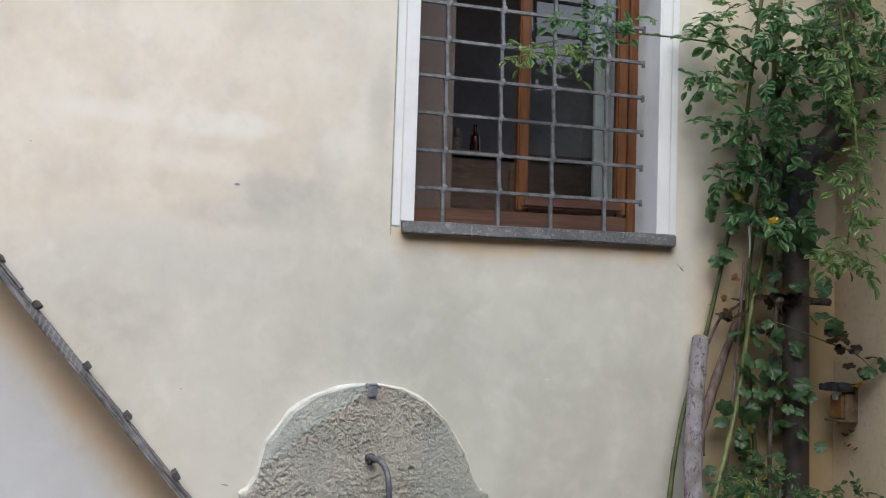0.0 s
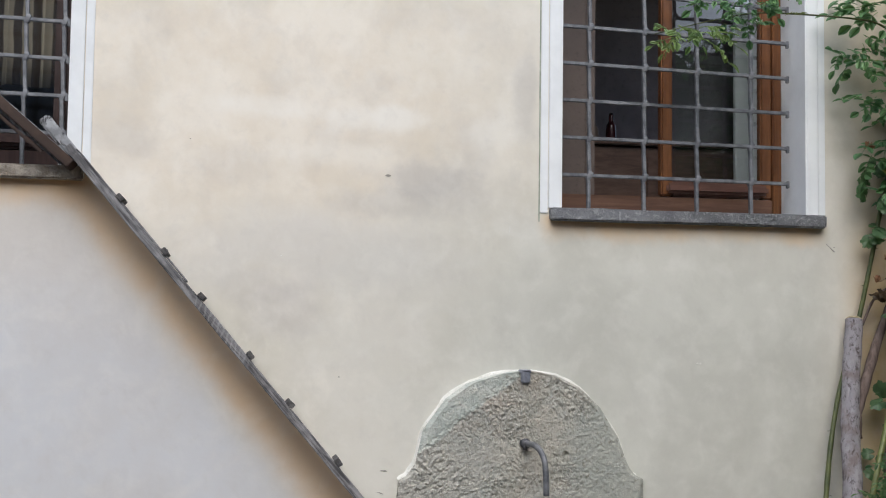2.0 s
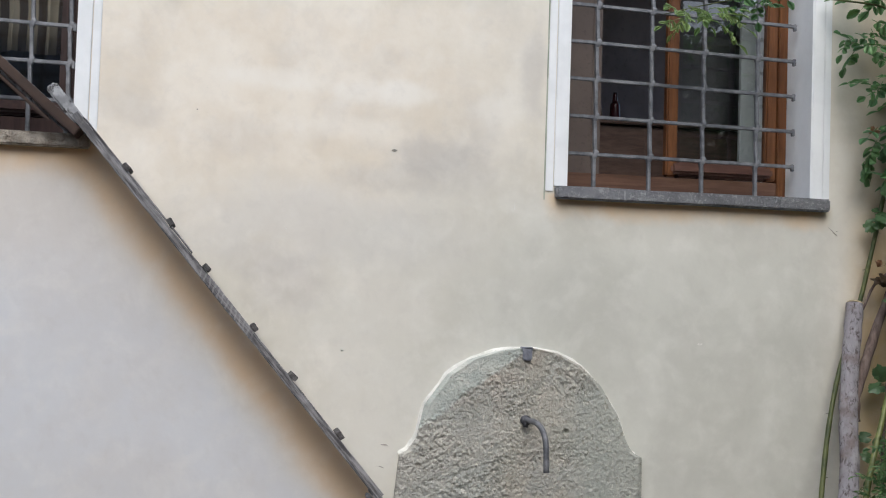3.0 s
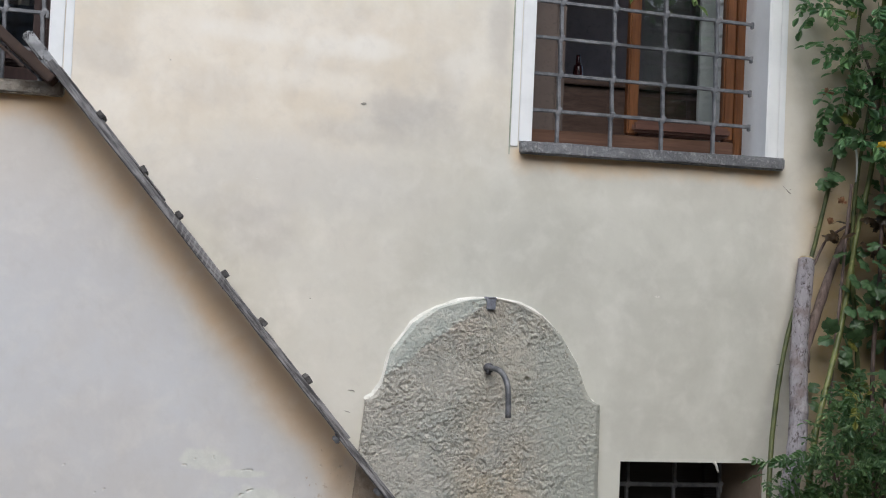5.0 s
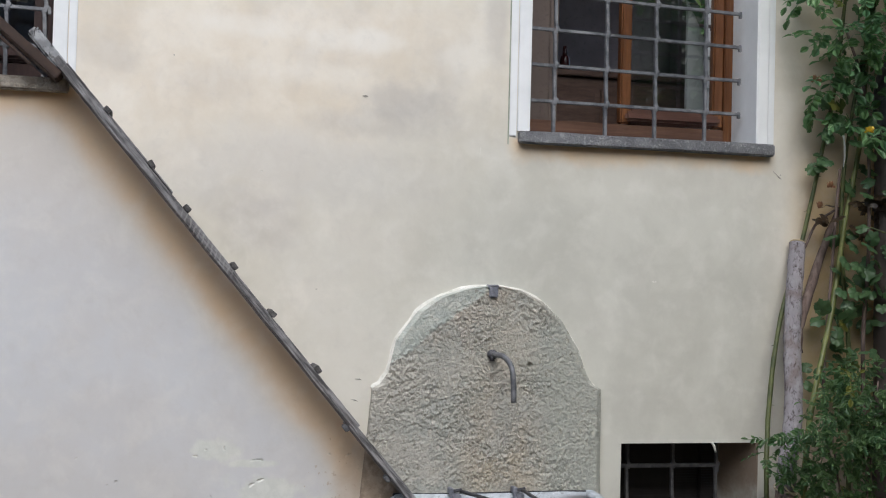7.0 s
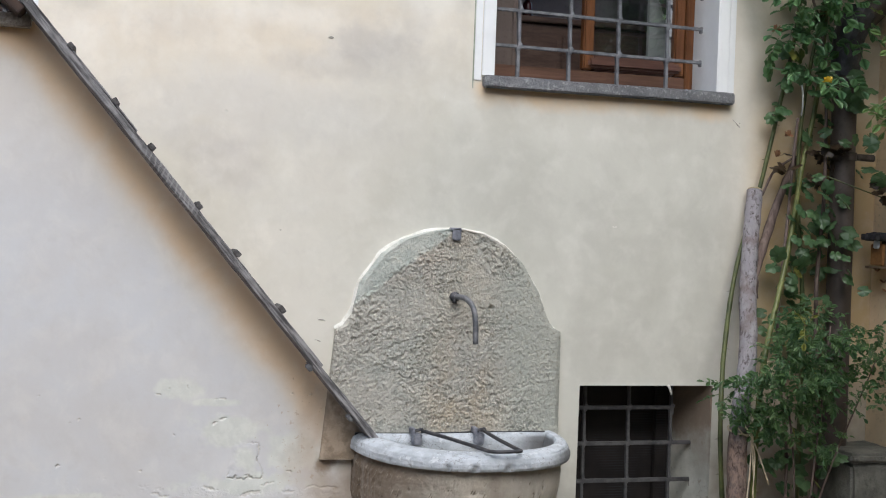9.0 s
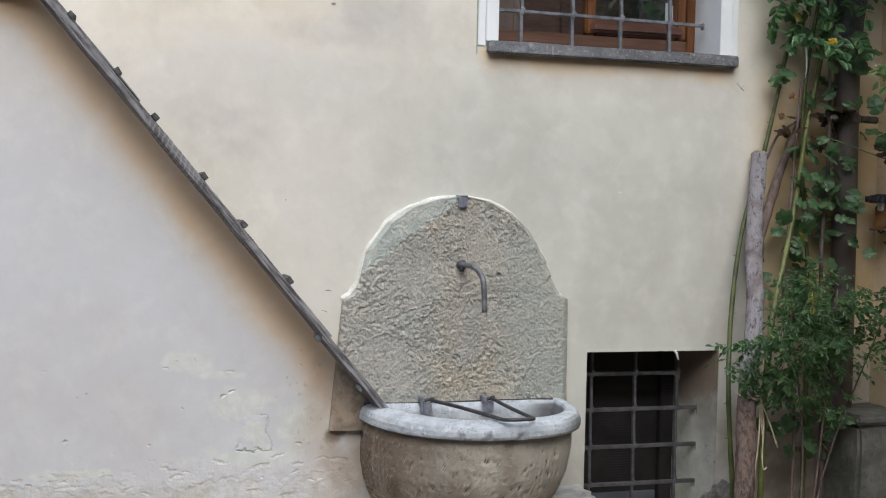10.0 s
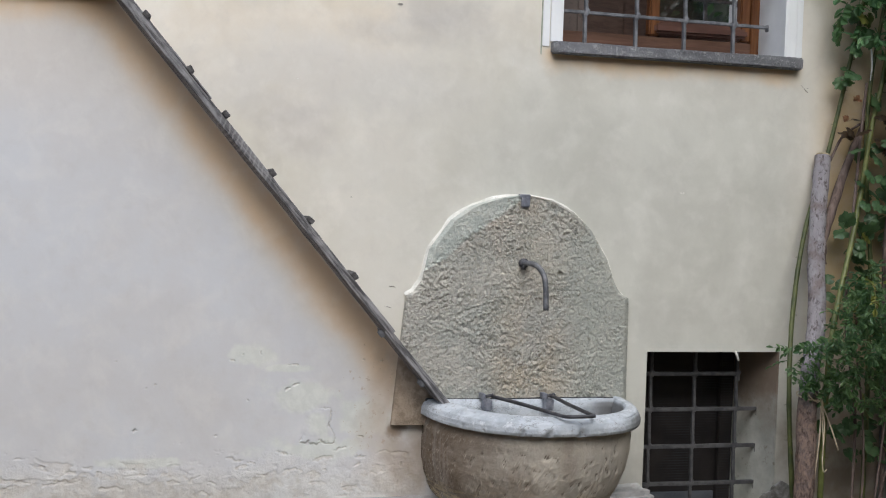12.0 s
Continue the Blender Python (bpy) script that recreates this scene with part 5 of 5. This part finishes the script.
CANE_1 = [(1.16, -0.30, 0.0), (1.145, -0.30, 0.45), (1.136, -0.25, 0.905), (1.194, -0.15, 1.280), (1.280, -0.08, 1.647), (1.391, -0.05, 1.975), (1.487, -0.05, 2.407), (1.537, -0.06, 2.687), (1.56, -0.10, 3.1), (1.62, -0.14, 3.7)]
CANE_2 = [(1.25, -0.34, 0.0), (1.255, -0.33, 0.7), (1.294, -0.30, 1.198), (1.482, -0.15, 1.678), (1.571, -0.10, 2.081), (1.640, -0.08, 2.362), (1.666, -0.09, 2.7), (1.64, -0.15, 3.2), (1.68, -0.2, 3.7)]
CANE_3 = [(1.52, -0.22, 0.0), (1.545, -0.20, 0.640), (1.578, -0.15, 1.030), (1.597, -0.10, 1.528), (1.563, -0.08, 2.031), (1.60, -0.08, 2.5), (1.72, -0.12, 3.2)]
cane(rose, "cane", CANE_1, (0.012, 0.008), M_CANE_DARK)
cane(rose, "cane", CANE_2, (0.014, 0.009), M_CANE)
cane(rose, "cane", CANE_3, (0.013, 0.008), M_CANE_DARK)
cane(rose, "cane", [(1.40, -0.30, 0.0), (1.44, -0.28, 0.8), (1.42, -0.2, 1.3), (1.50, -0.12, 1.9), (1.54, -0.1, 2.3)], 0.007, M_BARK, thorns=False)
cane(rose, "twig", [(1.40, -0.06, 1.95), (1.45, -0.07, 2.06), (1.53, -0.08, 2.12)], 0.006, M_BARK, thorns=False)
# a long shoot reaching across the window
SHOOT = [(1.56, -0.14, 3.10), (1.42, -0.20, 3.16), (1.302, -0.22, 3.174), (1.054, -0.22, 3.180), (0.86, -0.22, 3.172), (0.66, -0.22, 3.125), (0.46, -0.22, 3.068)]
cane(rose, "shoot", SHOOT, (0.005, 0.002), M_CANE_DARK, thorns=False)
clump(rose, ROSE, "leaf", (0.80, -0.22, 3.20), (0.16, 0.05, 0.10), 36, 0.72)
clump(rose, YOUNG, "leaf", (0.60, -0.22, 3.08), (0.12, 0.04, 0.04), 15, 1.05)
clump(rose, ROSE, "leaf", (1.00, -0.22, 3.17), (0.06, 0.03, 0.03), 3, 0.7)
clump(rose, ROSE, "leaf", (1.10, -0.22, 3.23), (0.04, 0.03, 0.02), 1, 0.8)
# hanging young shoot
HANG = [(1.60, -0.50, 3.9), (1.64, -0.60, 3.45), (1.660, -0.60, 3.272), (1.711, -0.60, 2.958), (1.746, -0.60, 2.633), (1.705, -0.60, 2.345)]
cane(rose, "shoot", HANG, (0.008, 0.004), M_CANE)
along_cane(rose, YOUNG, "leaf", HANG[1:], 64, 1.0)
clump(rose, YOUNG, "leaf", (1.705, -0.60, 2.31), (0.13, 0.07, 0.045), 16)
# the head of the rose
for centre, radii, count in (((1.33, -0.16, 3.06), (0.07, 0.06, 0.13), 15), ((1.45, -0.2, 3.27), (0.15, 0.10, 0.15), 40), ((1.62, -0.27, 3.12), (0.20, 0.16, 0.28), 62),
                             ((1.87, -0.38, 3.18), (0.22, 0.18, 0.26), 86), ((1.52, -0.2, 2.86), (0.12, 0.10, 0.12), 24), ((1.42, -0.2, 2.86), (0.12, 0.07, 0.035), 10),
                             ((1.66, -0.22, 2.80), (0.14, 0.12, 0.10), 14), ((1.75, -0.22, 3.6), (0.25, 0.14, 0.22), 14), ((1.60, -0.22, 2.47), (0.17, 0.08, 0.035), 11),
                             ((1.46, -0.12, 2.65), (0.07, 0.06, 0.10), 9), ((1.52, -0.14, 2.58), (0.08, 0.06, 0.12), 9), ((1.90, -0.32, 2.86), (0.10, 0.12, 0.08), 8), ((1.74, -0.24, 2.70), (0.09, 0.06, 0.07), 6)):
    clump(rose, ROSE, "leaf", centre, radii, count)
for at, m in (((1.386, -0.15, 2.670), M_DRY), ((1.59, -0.25, 2.447), M_YELLOW), ((1.46, -0.08, 2.13), M_DRY), ((1.50, -0.10, 2.22), M_DRY)):
    bm = bmesh.new()
    for k in range(9):
        leaflet(bm, Matrix.Translation(at) @ pose(0, 0, 0, rnd.uniform(-70, 70), rnd.uniform(-60, 20), 40 * k), 0.024, 0.95, -0.6)
    under(part("blossom", bm, m, None, "yellow rose flower" if m is M_YELLOW else "withered brown rose flower", True), rose)

vine = thing("broad_leaved_vine", "dark broad-leaved vine twining round the canes and downpipe", "vine", (1.5, -0.15, 0))
cane(vine, "stem", [(1.66, -0.16, 0.0), (1.67, -0.15, 0.9), (1.655, -0.12, 1.5), (1.67, -0.13, 2.0), (1.65, -0.12, 2.6), (1.55, -0.12, 2.9)], (0.012, 0.006), M_BARK, thorns=False)
cane(vine, "stem", [(1.67, -0.13, 2.05), (1.80, -0.22, 1.99), (1.93, -0.3, 1.93), (2.0, -0.36, 1.85)], (0.004, 0.002), M_CANE_DARK, thorns=False)
for centre, radii, count in (((1.43, -0.09, 2.34), (0.05, 0.04, 0.05), 4), ((1.46, -0.08, 2.50), (0.07, 0.05, 0.06), 6), ((1.53, -0.12, 2.03), (0.08, 0.05, 0.05), 4), ((1.66, -0.16, 1.88), (0.09, 0.06, 0.15), 12),
                             ((1.58, -0.15, 1.74), (0.07, 0.05, 0.05), 2), ((1.46, -0.15, 1.64), (0.12, 0.05, 0.06), 4), ((1.62, -0.07, 1.30), (0.16, 0.03, 0.22), 12), ((1.66, -0.07, 1.80), (0.12, 0.03, 0.22), 11), ((1.60, -0.12, 0.75), (0.20, 0.06, 0.20), 14), ((1.80, -0.20, 2.16), (0.09, 0.05, 0.09), 6), ((1.84, -0.22, 2.45), (0.07, 0.05, 0.10), 3), ((1.86, -0.25, 1.97), (0.06, 0.04, 0.10), 2), ((2.0, -0.34, 1.87), (0.03, 0.03, 0.03), 2),
                             ((1.45, -0.22, 0.80), (0.12, 0.08, 0.12), 7), ((1.62, -0.25, 0.85), (0.16, 0.1, 0.16), 9), ((1.45, -0.1, 1.38), (0.12, 0.05, 0.09), 4), ((1.72, -0.2, 1.55), (0.1, 0.07, 0.08), 4), ((1.55, -0.1, 2.64), (0.09, 0.06, 0.1), 12), ((1.60, -0.08, 2.82), (0.12, 0.03, 0.12), 5), ((1.57, -0.1, 2.48), (0.08, 0.05, 0.1), 8), ((1.62, -0.10, 2.25), (0.12, 0.05, 0.10), 6), ((1.72, -0.16, 2.40), (0.10, 0.06, 0.08), 8), ((1.58, -0.12, 1.90), (0.08, 0.05, 0.07), 4), ((1.70, -0.17, 1.72), (0.08, 0.05, 0.10), 7), ((1.60, -0.08, 1.64), (0.12, 0.03, 0.12), 7), ((1.55, -0.06, 1.60), (0.13, 0.03, 0.20), 9), ((1.58, -0.06, 1.32), (0.14, 0.03, 0.16), 10), ((1.56, -0.12, 1.50), (0.10, 0.05, 0.08), 5)):
    clump(vine, BROAD, "leaf", centre, radii, count)
clump(vine, BROAD, "leaf", (1.74, -0.14, 3.18), (0.24, 0.06, 0.22), 44)

for centre, radii, count in (((1.69, -0.13, 2.15), (0.07, 0.05, 0.06), 16), ((1.66, -0.10, 2.05), (0.05, 0.04, 0.05), 6), ((1.90, -0.27, 2.02), (0.05, 0.03, 0.09), 7), ((1.95, -0.30, 1.90), (0.04, 0.03, 0.05), 4), ((1.62, -0.11, 1.15), (0.12, 0.04, 0.12), 7), ((1.50, -0.12, 2.10), (0.05, 0.04, 0.08), 5)):
    clump(vine, BROWN, "dry_leaf", centre, radii, count)

# ivy out of view, added to break up the window's reflections
bm = bmesh.new()
for k in range(5200):
    at = Vector((2.0 - abs(rnd.gauss(0, 0.10)), rnd.uniform(-7.5, -0.95), 1.2 + 2.7 * rnd.random() ** 0.8 + 0.22 * noise.noise(Vector((k * 0.37, 1.1, 0)))))
    m = Matrix.Translation(at) @ pose(0, 0, 0, rnd.uniform(-40, 40), rnd.uniform(20, 110), rnd.uniform(120, 240))
    w = rnd.uniform(0.04, 0.09)
    bm.faces.new([bm.verts.new(m @ Vector(q)) for q in ((0, 0, 0), (w * 0.5, w * 0.45, 0.01), (w, 0, 0), (w * 0.5, -w * 0.45, 0.01))])
tagged(part("ivy", bm, M_LEAF_IVY), "dense dark green ivy over the far wall, seen only in reflections", "ivy", kind="stuff")

shrub = thing("fine_leaved_shrub", "bushy green shrub with fine small leaves beside the wall", "shrub", (1.45, -0.38, 0))
for a, b, c in (((1.40, -0.36, 0.0), (1.42, -0.38, 0.7), (1.32, -0.42, 1.25)), ((1.44, -0.36, 0.0), (1.50, -0.38, 0.7), (1.55, -0.4, 1.4)), ((1.47, -0.35, 0.0), (1.55, -0.34, 0.6), (1.85, -0.3, 1.25))):
    cane(shrub, "twig", [a, b, c], (0.006, 0.003), M_BARK, thorns=False)
for centre, radii, count in (((1.34, -0.44, 1.18), (0.21, 0.11, 0.14), 125), ((1.50, -0.38, 1.36), (0.19, 0.12, 0.13), 100), ((1.12, -0.38, 1.10), (0.09, 0.05, 0.09), 22), ((1.66, -0.34, 1.18), (0.22, 0.12, 0.16), 74),
                             ((1.88, -0.30, 1.30), (0.13, 0.10, 0.12), 40), ((1.34, -0.42, 1.00), (0.14, 0.08, 0.10), 30), ((1.62, -0.36, 0.92), (0.10, 0.08, 0.08), 16), ((1.24, -0.42, 1.04), (0.08, 0.05, 0.07), 24)):
    clump(shrub, FINE, "leaf", centre, radii, count)

trunk = thing("cut_trunk", "grey cut-off old trunk leaning against the wall", "trunk", (1.25, -0.2, 0))
LOG = [(1.15, -0.37, 0.0), (1.157, -0.36, 0.640), (1.182, -0.32, 0.963), (1.267, -0.22, 1.238), (1.314, -0.12, 1.599), (1.375, -0.042, 1.972)]
bm = tube(LOG, (0.043, 0.035), 20, 20, 0.12)
under(part("stem", bm, M_LOG, None, "flaking grey bark", True), trunk)
under(part("cut_end", tube([(1.3748, -0.0425, 1.9705), (1.3760, -0.041, 1.9745)], 0.033, 14, 1), M_PALE, None, "pale sawn end"), trunk)
branch = tube([(1.335, -0.12, 1.50), (1.359, -0.10, 1.624), (1.473, -0.06, 1.902), (1.579, -0.04, 2.134)], (0.026, 0.014), 10, 6, 0.5)
under(part("branch", branch, M_BARK, None, "brown side branch", True), trunk)

twine = thing("twine", "pale straw twine tied round the old trunk", "twine", (1.19, -0.36, 0.93))
ring = [(1.185 + 0.052 * math.cos(w), -0.325 + 0.052 * math.sin(w), 0.955 + 0.012 * math.sin(w)) for w in (math.tau * k / 12 for k in range(13))]
under(part("loop", tube(ring, 0.003, 6, 2, 0.3), M_TWINE), twine)
for pts in (((1.20, -0.378, 1.0), (1.205, -0.385, 0.93), (1.203, -0.385, 0.78), (1.188, -0.38, 0.58)), ((1.21, -0.38, 0.93), (1.225, -0.385, 0.84), (1.222, -0.385, 0.70), (1.232, -0.382, 0.645), (1.248, -0.38, 0.652)),
            ((1.205, -0.38, 0.94), (1.24, -0.39, 0.86), (1.292, -0.39, 0.735)), ((1.215, -0.378, 0.98), (1.216, -0.382, 0.86), (1.225, -0.382, 0.76)), ((1.15, -0.37, 0.97), (1.17, -0.38, 0.945), (1.21, -0.38, 0.93)), ((1.16, -0.37, 0.99), (1.185, -0.385, 0.965), (1.208, -0.386, 0.925))):
    under(part("strand", tube(pts, 0.0031, 6, 5, 0.3), M_TWINE, None, "", True), twine)

tag = box((-0.006, -0.001, -0.085), (0.006, 0.001, 0.085), 0.0008, 0.0, 3)
for v in tag.verts:
    v.co.x *= 1.0 if v.co.z > -0.03 else max(0.25, (v.co.z + 0.10) / 0.07)
    v.co.y += 1.6 * v.co.z ** 2
tag.transform(pose(1.560, -0.105, 2.396, 0, -5, 18))
tagged(part("plant_tag", tag, M_WHITE), "thin white plastic tag hanging on a rose cane", "plant tag")

# ---- downpipe and corner ----
pipe = thing("downpipe", "dark brown painted downpipe with an iron collar", "drainpipe", (1.82, -0.08, 0))
under(part("pipe", tube([(1.805, -0.085, 0.0), (1.798, -0.085, 1.2), (1.786, -0.085, 2.2), (1.783, -0.085, 2.60), (1.80, -0.09, 2.70), (1.95, -0.11, 2.86), (1.965, -0.12, 3.0), (1.965, -0.12, 4.4)], 0.055, 16, 5), M_PIPE, None, "", True), pipe)
collar = under(part("collar", tube([(1.787, -0.085, 2.125), (1.787, -0.085, 2.160)], 0.062, 16, 1), M_RUST, None, "rusty iron collar"), pipe)
part("collar_bolt", box((1.845, -0.11, 2.128), (1.945, -0.085, 2.158), 0.006, 0.004, 2), M_RUST, collar)
# added sleeve; the leaves' shade on the pipe's bend is in its dark colour
under(part("sleeve", tube([(1.784, -0.085, 2.50), (1.786, -0.085, 2.60), (1.80, -0.088, 2.70), (1.85, -0.092, 2.79)], (0.062, 0.074), 16, 4), M_DARK_IRON, None, "dark sleeve added for the shade at the pipe's bend"), pipe)
plinth = thing("corner_plinth", "rough dark mossy masonry plinth in the corner", "plinth", (1.88, -0.16, 0))
under(part("body", box((1.738, -0.32, 0.0), (2.018, -0.003, 0.80), 0.016, 0.010, 8), M_PLINTH), plinth)
under(part("cap", box((1.725, -0.33, 0.802), (2.018, -0.003, 0.845), 0.012, 0.006, 6), M_PLINTH, None, "thin worn capping stone"), plinth)

house = thing("bird_feeder", "small wooden bird house ornament on the side wall", "ornament", (1.98, -0.15, 1.7))
under(part("back", box((2.004, -0.19, 1.645), (2.019, -0.09, 1.79), 0.002), M_FEEDER), house)
under(part("front", box((1.945, -0.185, 1.66), (1.957, -0.095, 1.755), 0.003), M_ORANGE, None, "orange painted front"), house)
under(part("side", box((1.957, -0.192, 1.652), (2.004, -0.182, 1.76), 0.002), M_FEEDER), house)
under(part("floor", box((1.925, -0.20, 1.645), (2.004, -0.085, 1.655), 0.002), M_FEEDER), house)
roof = box((1.915, -0.205, 1.772), (2.018, -0.075, 1.806), 0.008, 0.010, 4)
for k in range(5):
    box((1.900, -0.20 + 0.026 * k, 1.772), (1.918, -0.185 + 0.026 * k, 1.80), 0.003, bm=roof)
under(part("gable", box((1.936, -0.165, 1.735), (1.946, -0.125, 1.775), 0.004, 0.004, 2), M_WHITE, None, "small white gable piece"), house)
roof = under(part("roof", roof, M_DARK_IRON, None, "dark ragged roof"), house)
bm = bmesh.new()
for k in range(8):
    leaflet(bm, Matrix.Translation((1.985, -0.245, 1.80)) @ pose(0, 0, 0, 0, rnd.uniform(-50, 10), 45 * k), 0.03, 0.9, 0.2)
part("flower", bm, M_YELLOW, roof, "yellow flower on the roof")
for k, (yy, z) in enumerate(((-0.05, 1.63), (-0.10, 1.58), (-0.15, 1.60), (-0.12, 1.54), (-0.17, 1.53))):
    bm = bmesh.new()
    for s in (35, 145):
        leaflet(bm, Matrix.Translation((2.014, yy, z)) @ pose(0, 0, 0, 0, 0, 0) @ Matrix.Rotation(radians(s), 4, "X") @ pose(0, 0, 0, 0, 0, 90), 0.026, 0.8, 0.0)
    tagged(part("wall_ornament", bm, M_DRY), "small rusty-brown ornament on the side wall", "ornament", "rusty wall ornaments")

# ---- flakes, chips and patches of the plaster ----
def scab(name, centre, size, material, label, proud=0.004, lobes=14, seed=0):
    """A thin plate of plaster with a ragged outline lying on the wall."""
    r = random.Random(seed)
    bm = bmesh.new()
    rim = [1 + 0.32 * noise.noise(Vector((math.cos(w) * 1.3 + seed, math.sin(w) * 1.3, seed * 0.37))) + r.uniform(-.08, .08) for w in (math.tau * k / (2 * lobes) for k in range(2 * lobes))]
    def ring(f, y):
        return [bm.verts.new((centre[0] + size[0] * f * q * math.cos(math.tau * k / len(rim)), y, centre[1] + size[1] * f * q * math.sin(math.tau * k / len(rim)))) for k, q in enumerate(rim)]
    a, b, c = ring(1.0, 0.001), ring(0.96, -proud), ring(0.5, -proud * 0.8)
    for one, two in ((a, b), (b, c)):
        for k in range(len(one)):
            j = (k + 1) % len(one)
            bm.faces.new((one[k], one[j], two[j], two[k]))
    bm.faces.new(c)
    return tagged(part(name, bm, material), label, "plaster")


def crack(name, start, length, slope, thick, label, seed, curl=0.8, material=None):
    """The lifted, ragged edge of a plaster flake: a curled, jagged line."""
    r = random.Random(seed)
    bend, pts, a, q = r.choice((-1, 1)) * r.uniform(0.1, 0.35), [], slope, Vector((start[0], 0.0, start[1]))
    for k in range(9):
        pts.append((q.x, 0.0006 - 0.0012 * math.sin(math.pi * k / 8), q.z))
        a += bend * curl + r.uniform(-curl, curl) * 0.7
        q = q + Vector((math.cos(a), 0, math.sin(a))) * length / 8 * r.uniform(0.5, 1.4)
    bm = tube(pts[:6], (thick * 0.25, thick), 6, 3, 1.4)
    tube(pts[5:], (thick, thick * 0.2), 6, 3, 1.4, bm)
    return tagged(part(name, bm, material or M_PLASTER, None, "", True), label, "plaster", "plaster cracks")


for k, (x, z, pale) in enumerate(((-0.548, 2.506, False), (0.726, 1.787, True), (-1.309, 2.621, False), (-0.956, 2.183, True), (-0.726, 1.721, False), (1.31, 2.27, False))):
    scab("plaster_chip", (x, z), ((0.006 + 0.003 * rnd.random()) * (0.5 if k > 1 else 1.5), 0.0035 * (0.5 if k > 1 else 1.3)), M_LIP if pale else M_BASE, "small pale chip in the plaster wall" if pale else "small dark chip in the plaster wall", 0.002, 4, k + 70)
    crack("plaster_crack", (x - 0.008, z + 0.004), 0.018, rnd.uniform(-0.4, 0.4), 0.0018, "small chipped edge in the plaster wall", 300 + k)
for k, (x, z, a, d) in enumerate(((-0.545, 1.364, 0.0, 0.030), (-0.562, 1.282, 0.15, 0.032), (1.30, 2.285, -0.9, 0.05), (-0.062, 2.325, -1.4, 0.045))):
    crack("plaster_crack", (x - (d / 2 if abs(a) < 1 else 0), z), d, a, 0.0026, "thin raised edge in the plaster wall", 200 + k, 0.3, M_LIP if k == 3 else M_CRACK)
scab("broken_corner", (1.262, 0.425), (0.095, 0.085), M_BROKEN, "broken grey masonry at the cellar window's corner", 0.005, 12, 91)
bm = tube([(1.005, -0.004, 1.10), (1.01, -0.012, 1.09), (1.02, -0.014, 1.06)], (0.006, 0.004), 7, 4, 0.4)
tagged(part("mortar_drip", bm, M_LIP, None, "", True), "pale drip hanging from the opening's edge", "plaster")
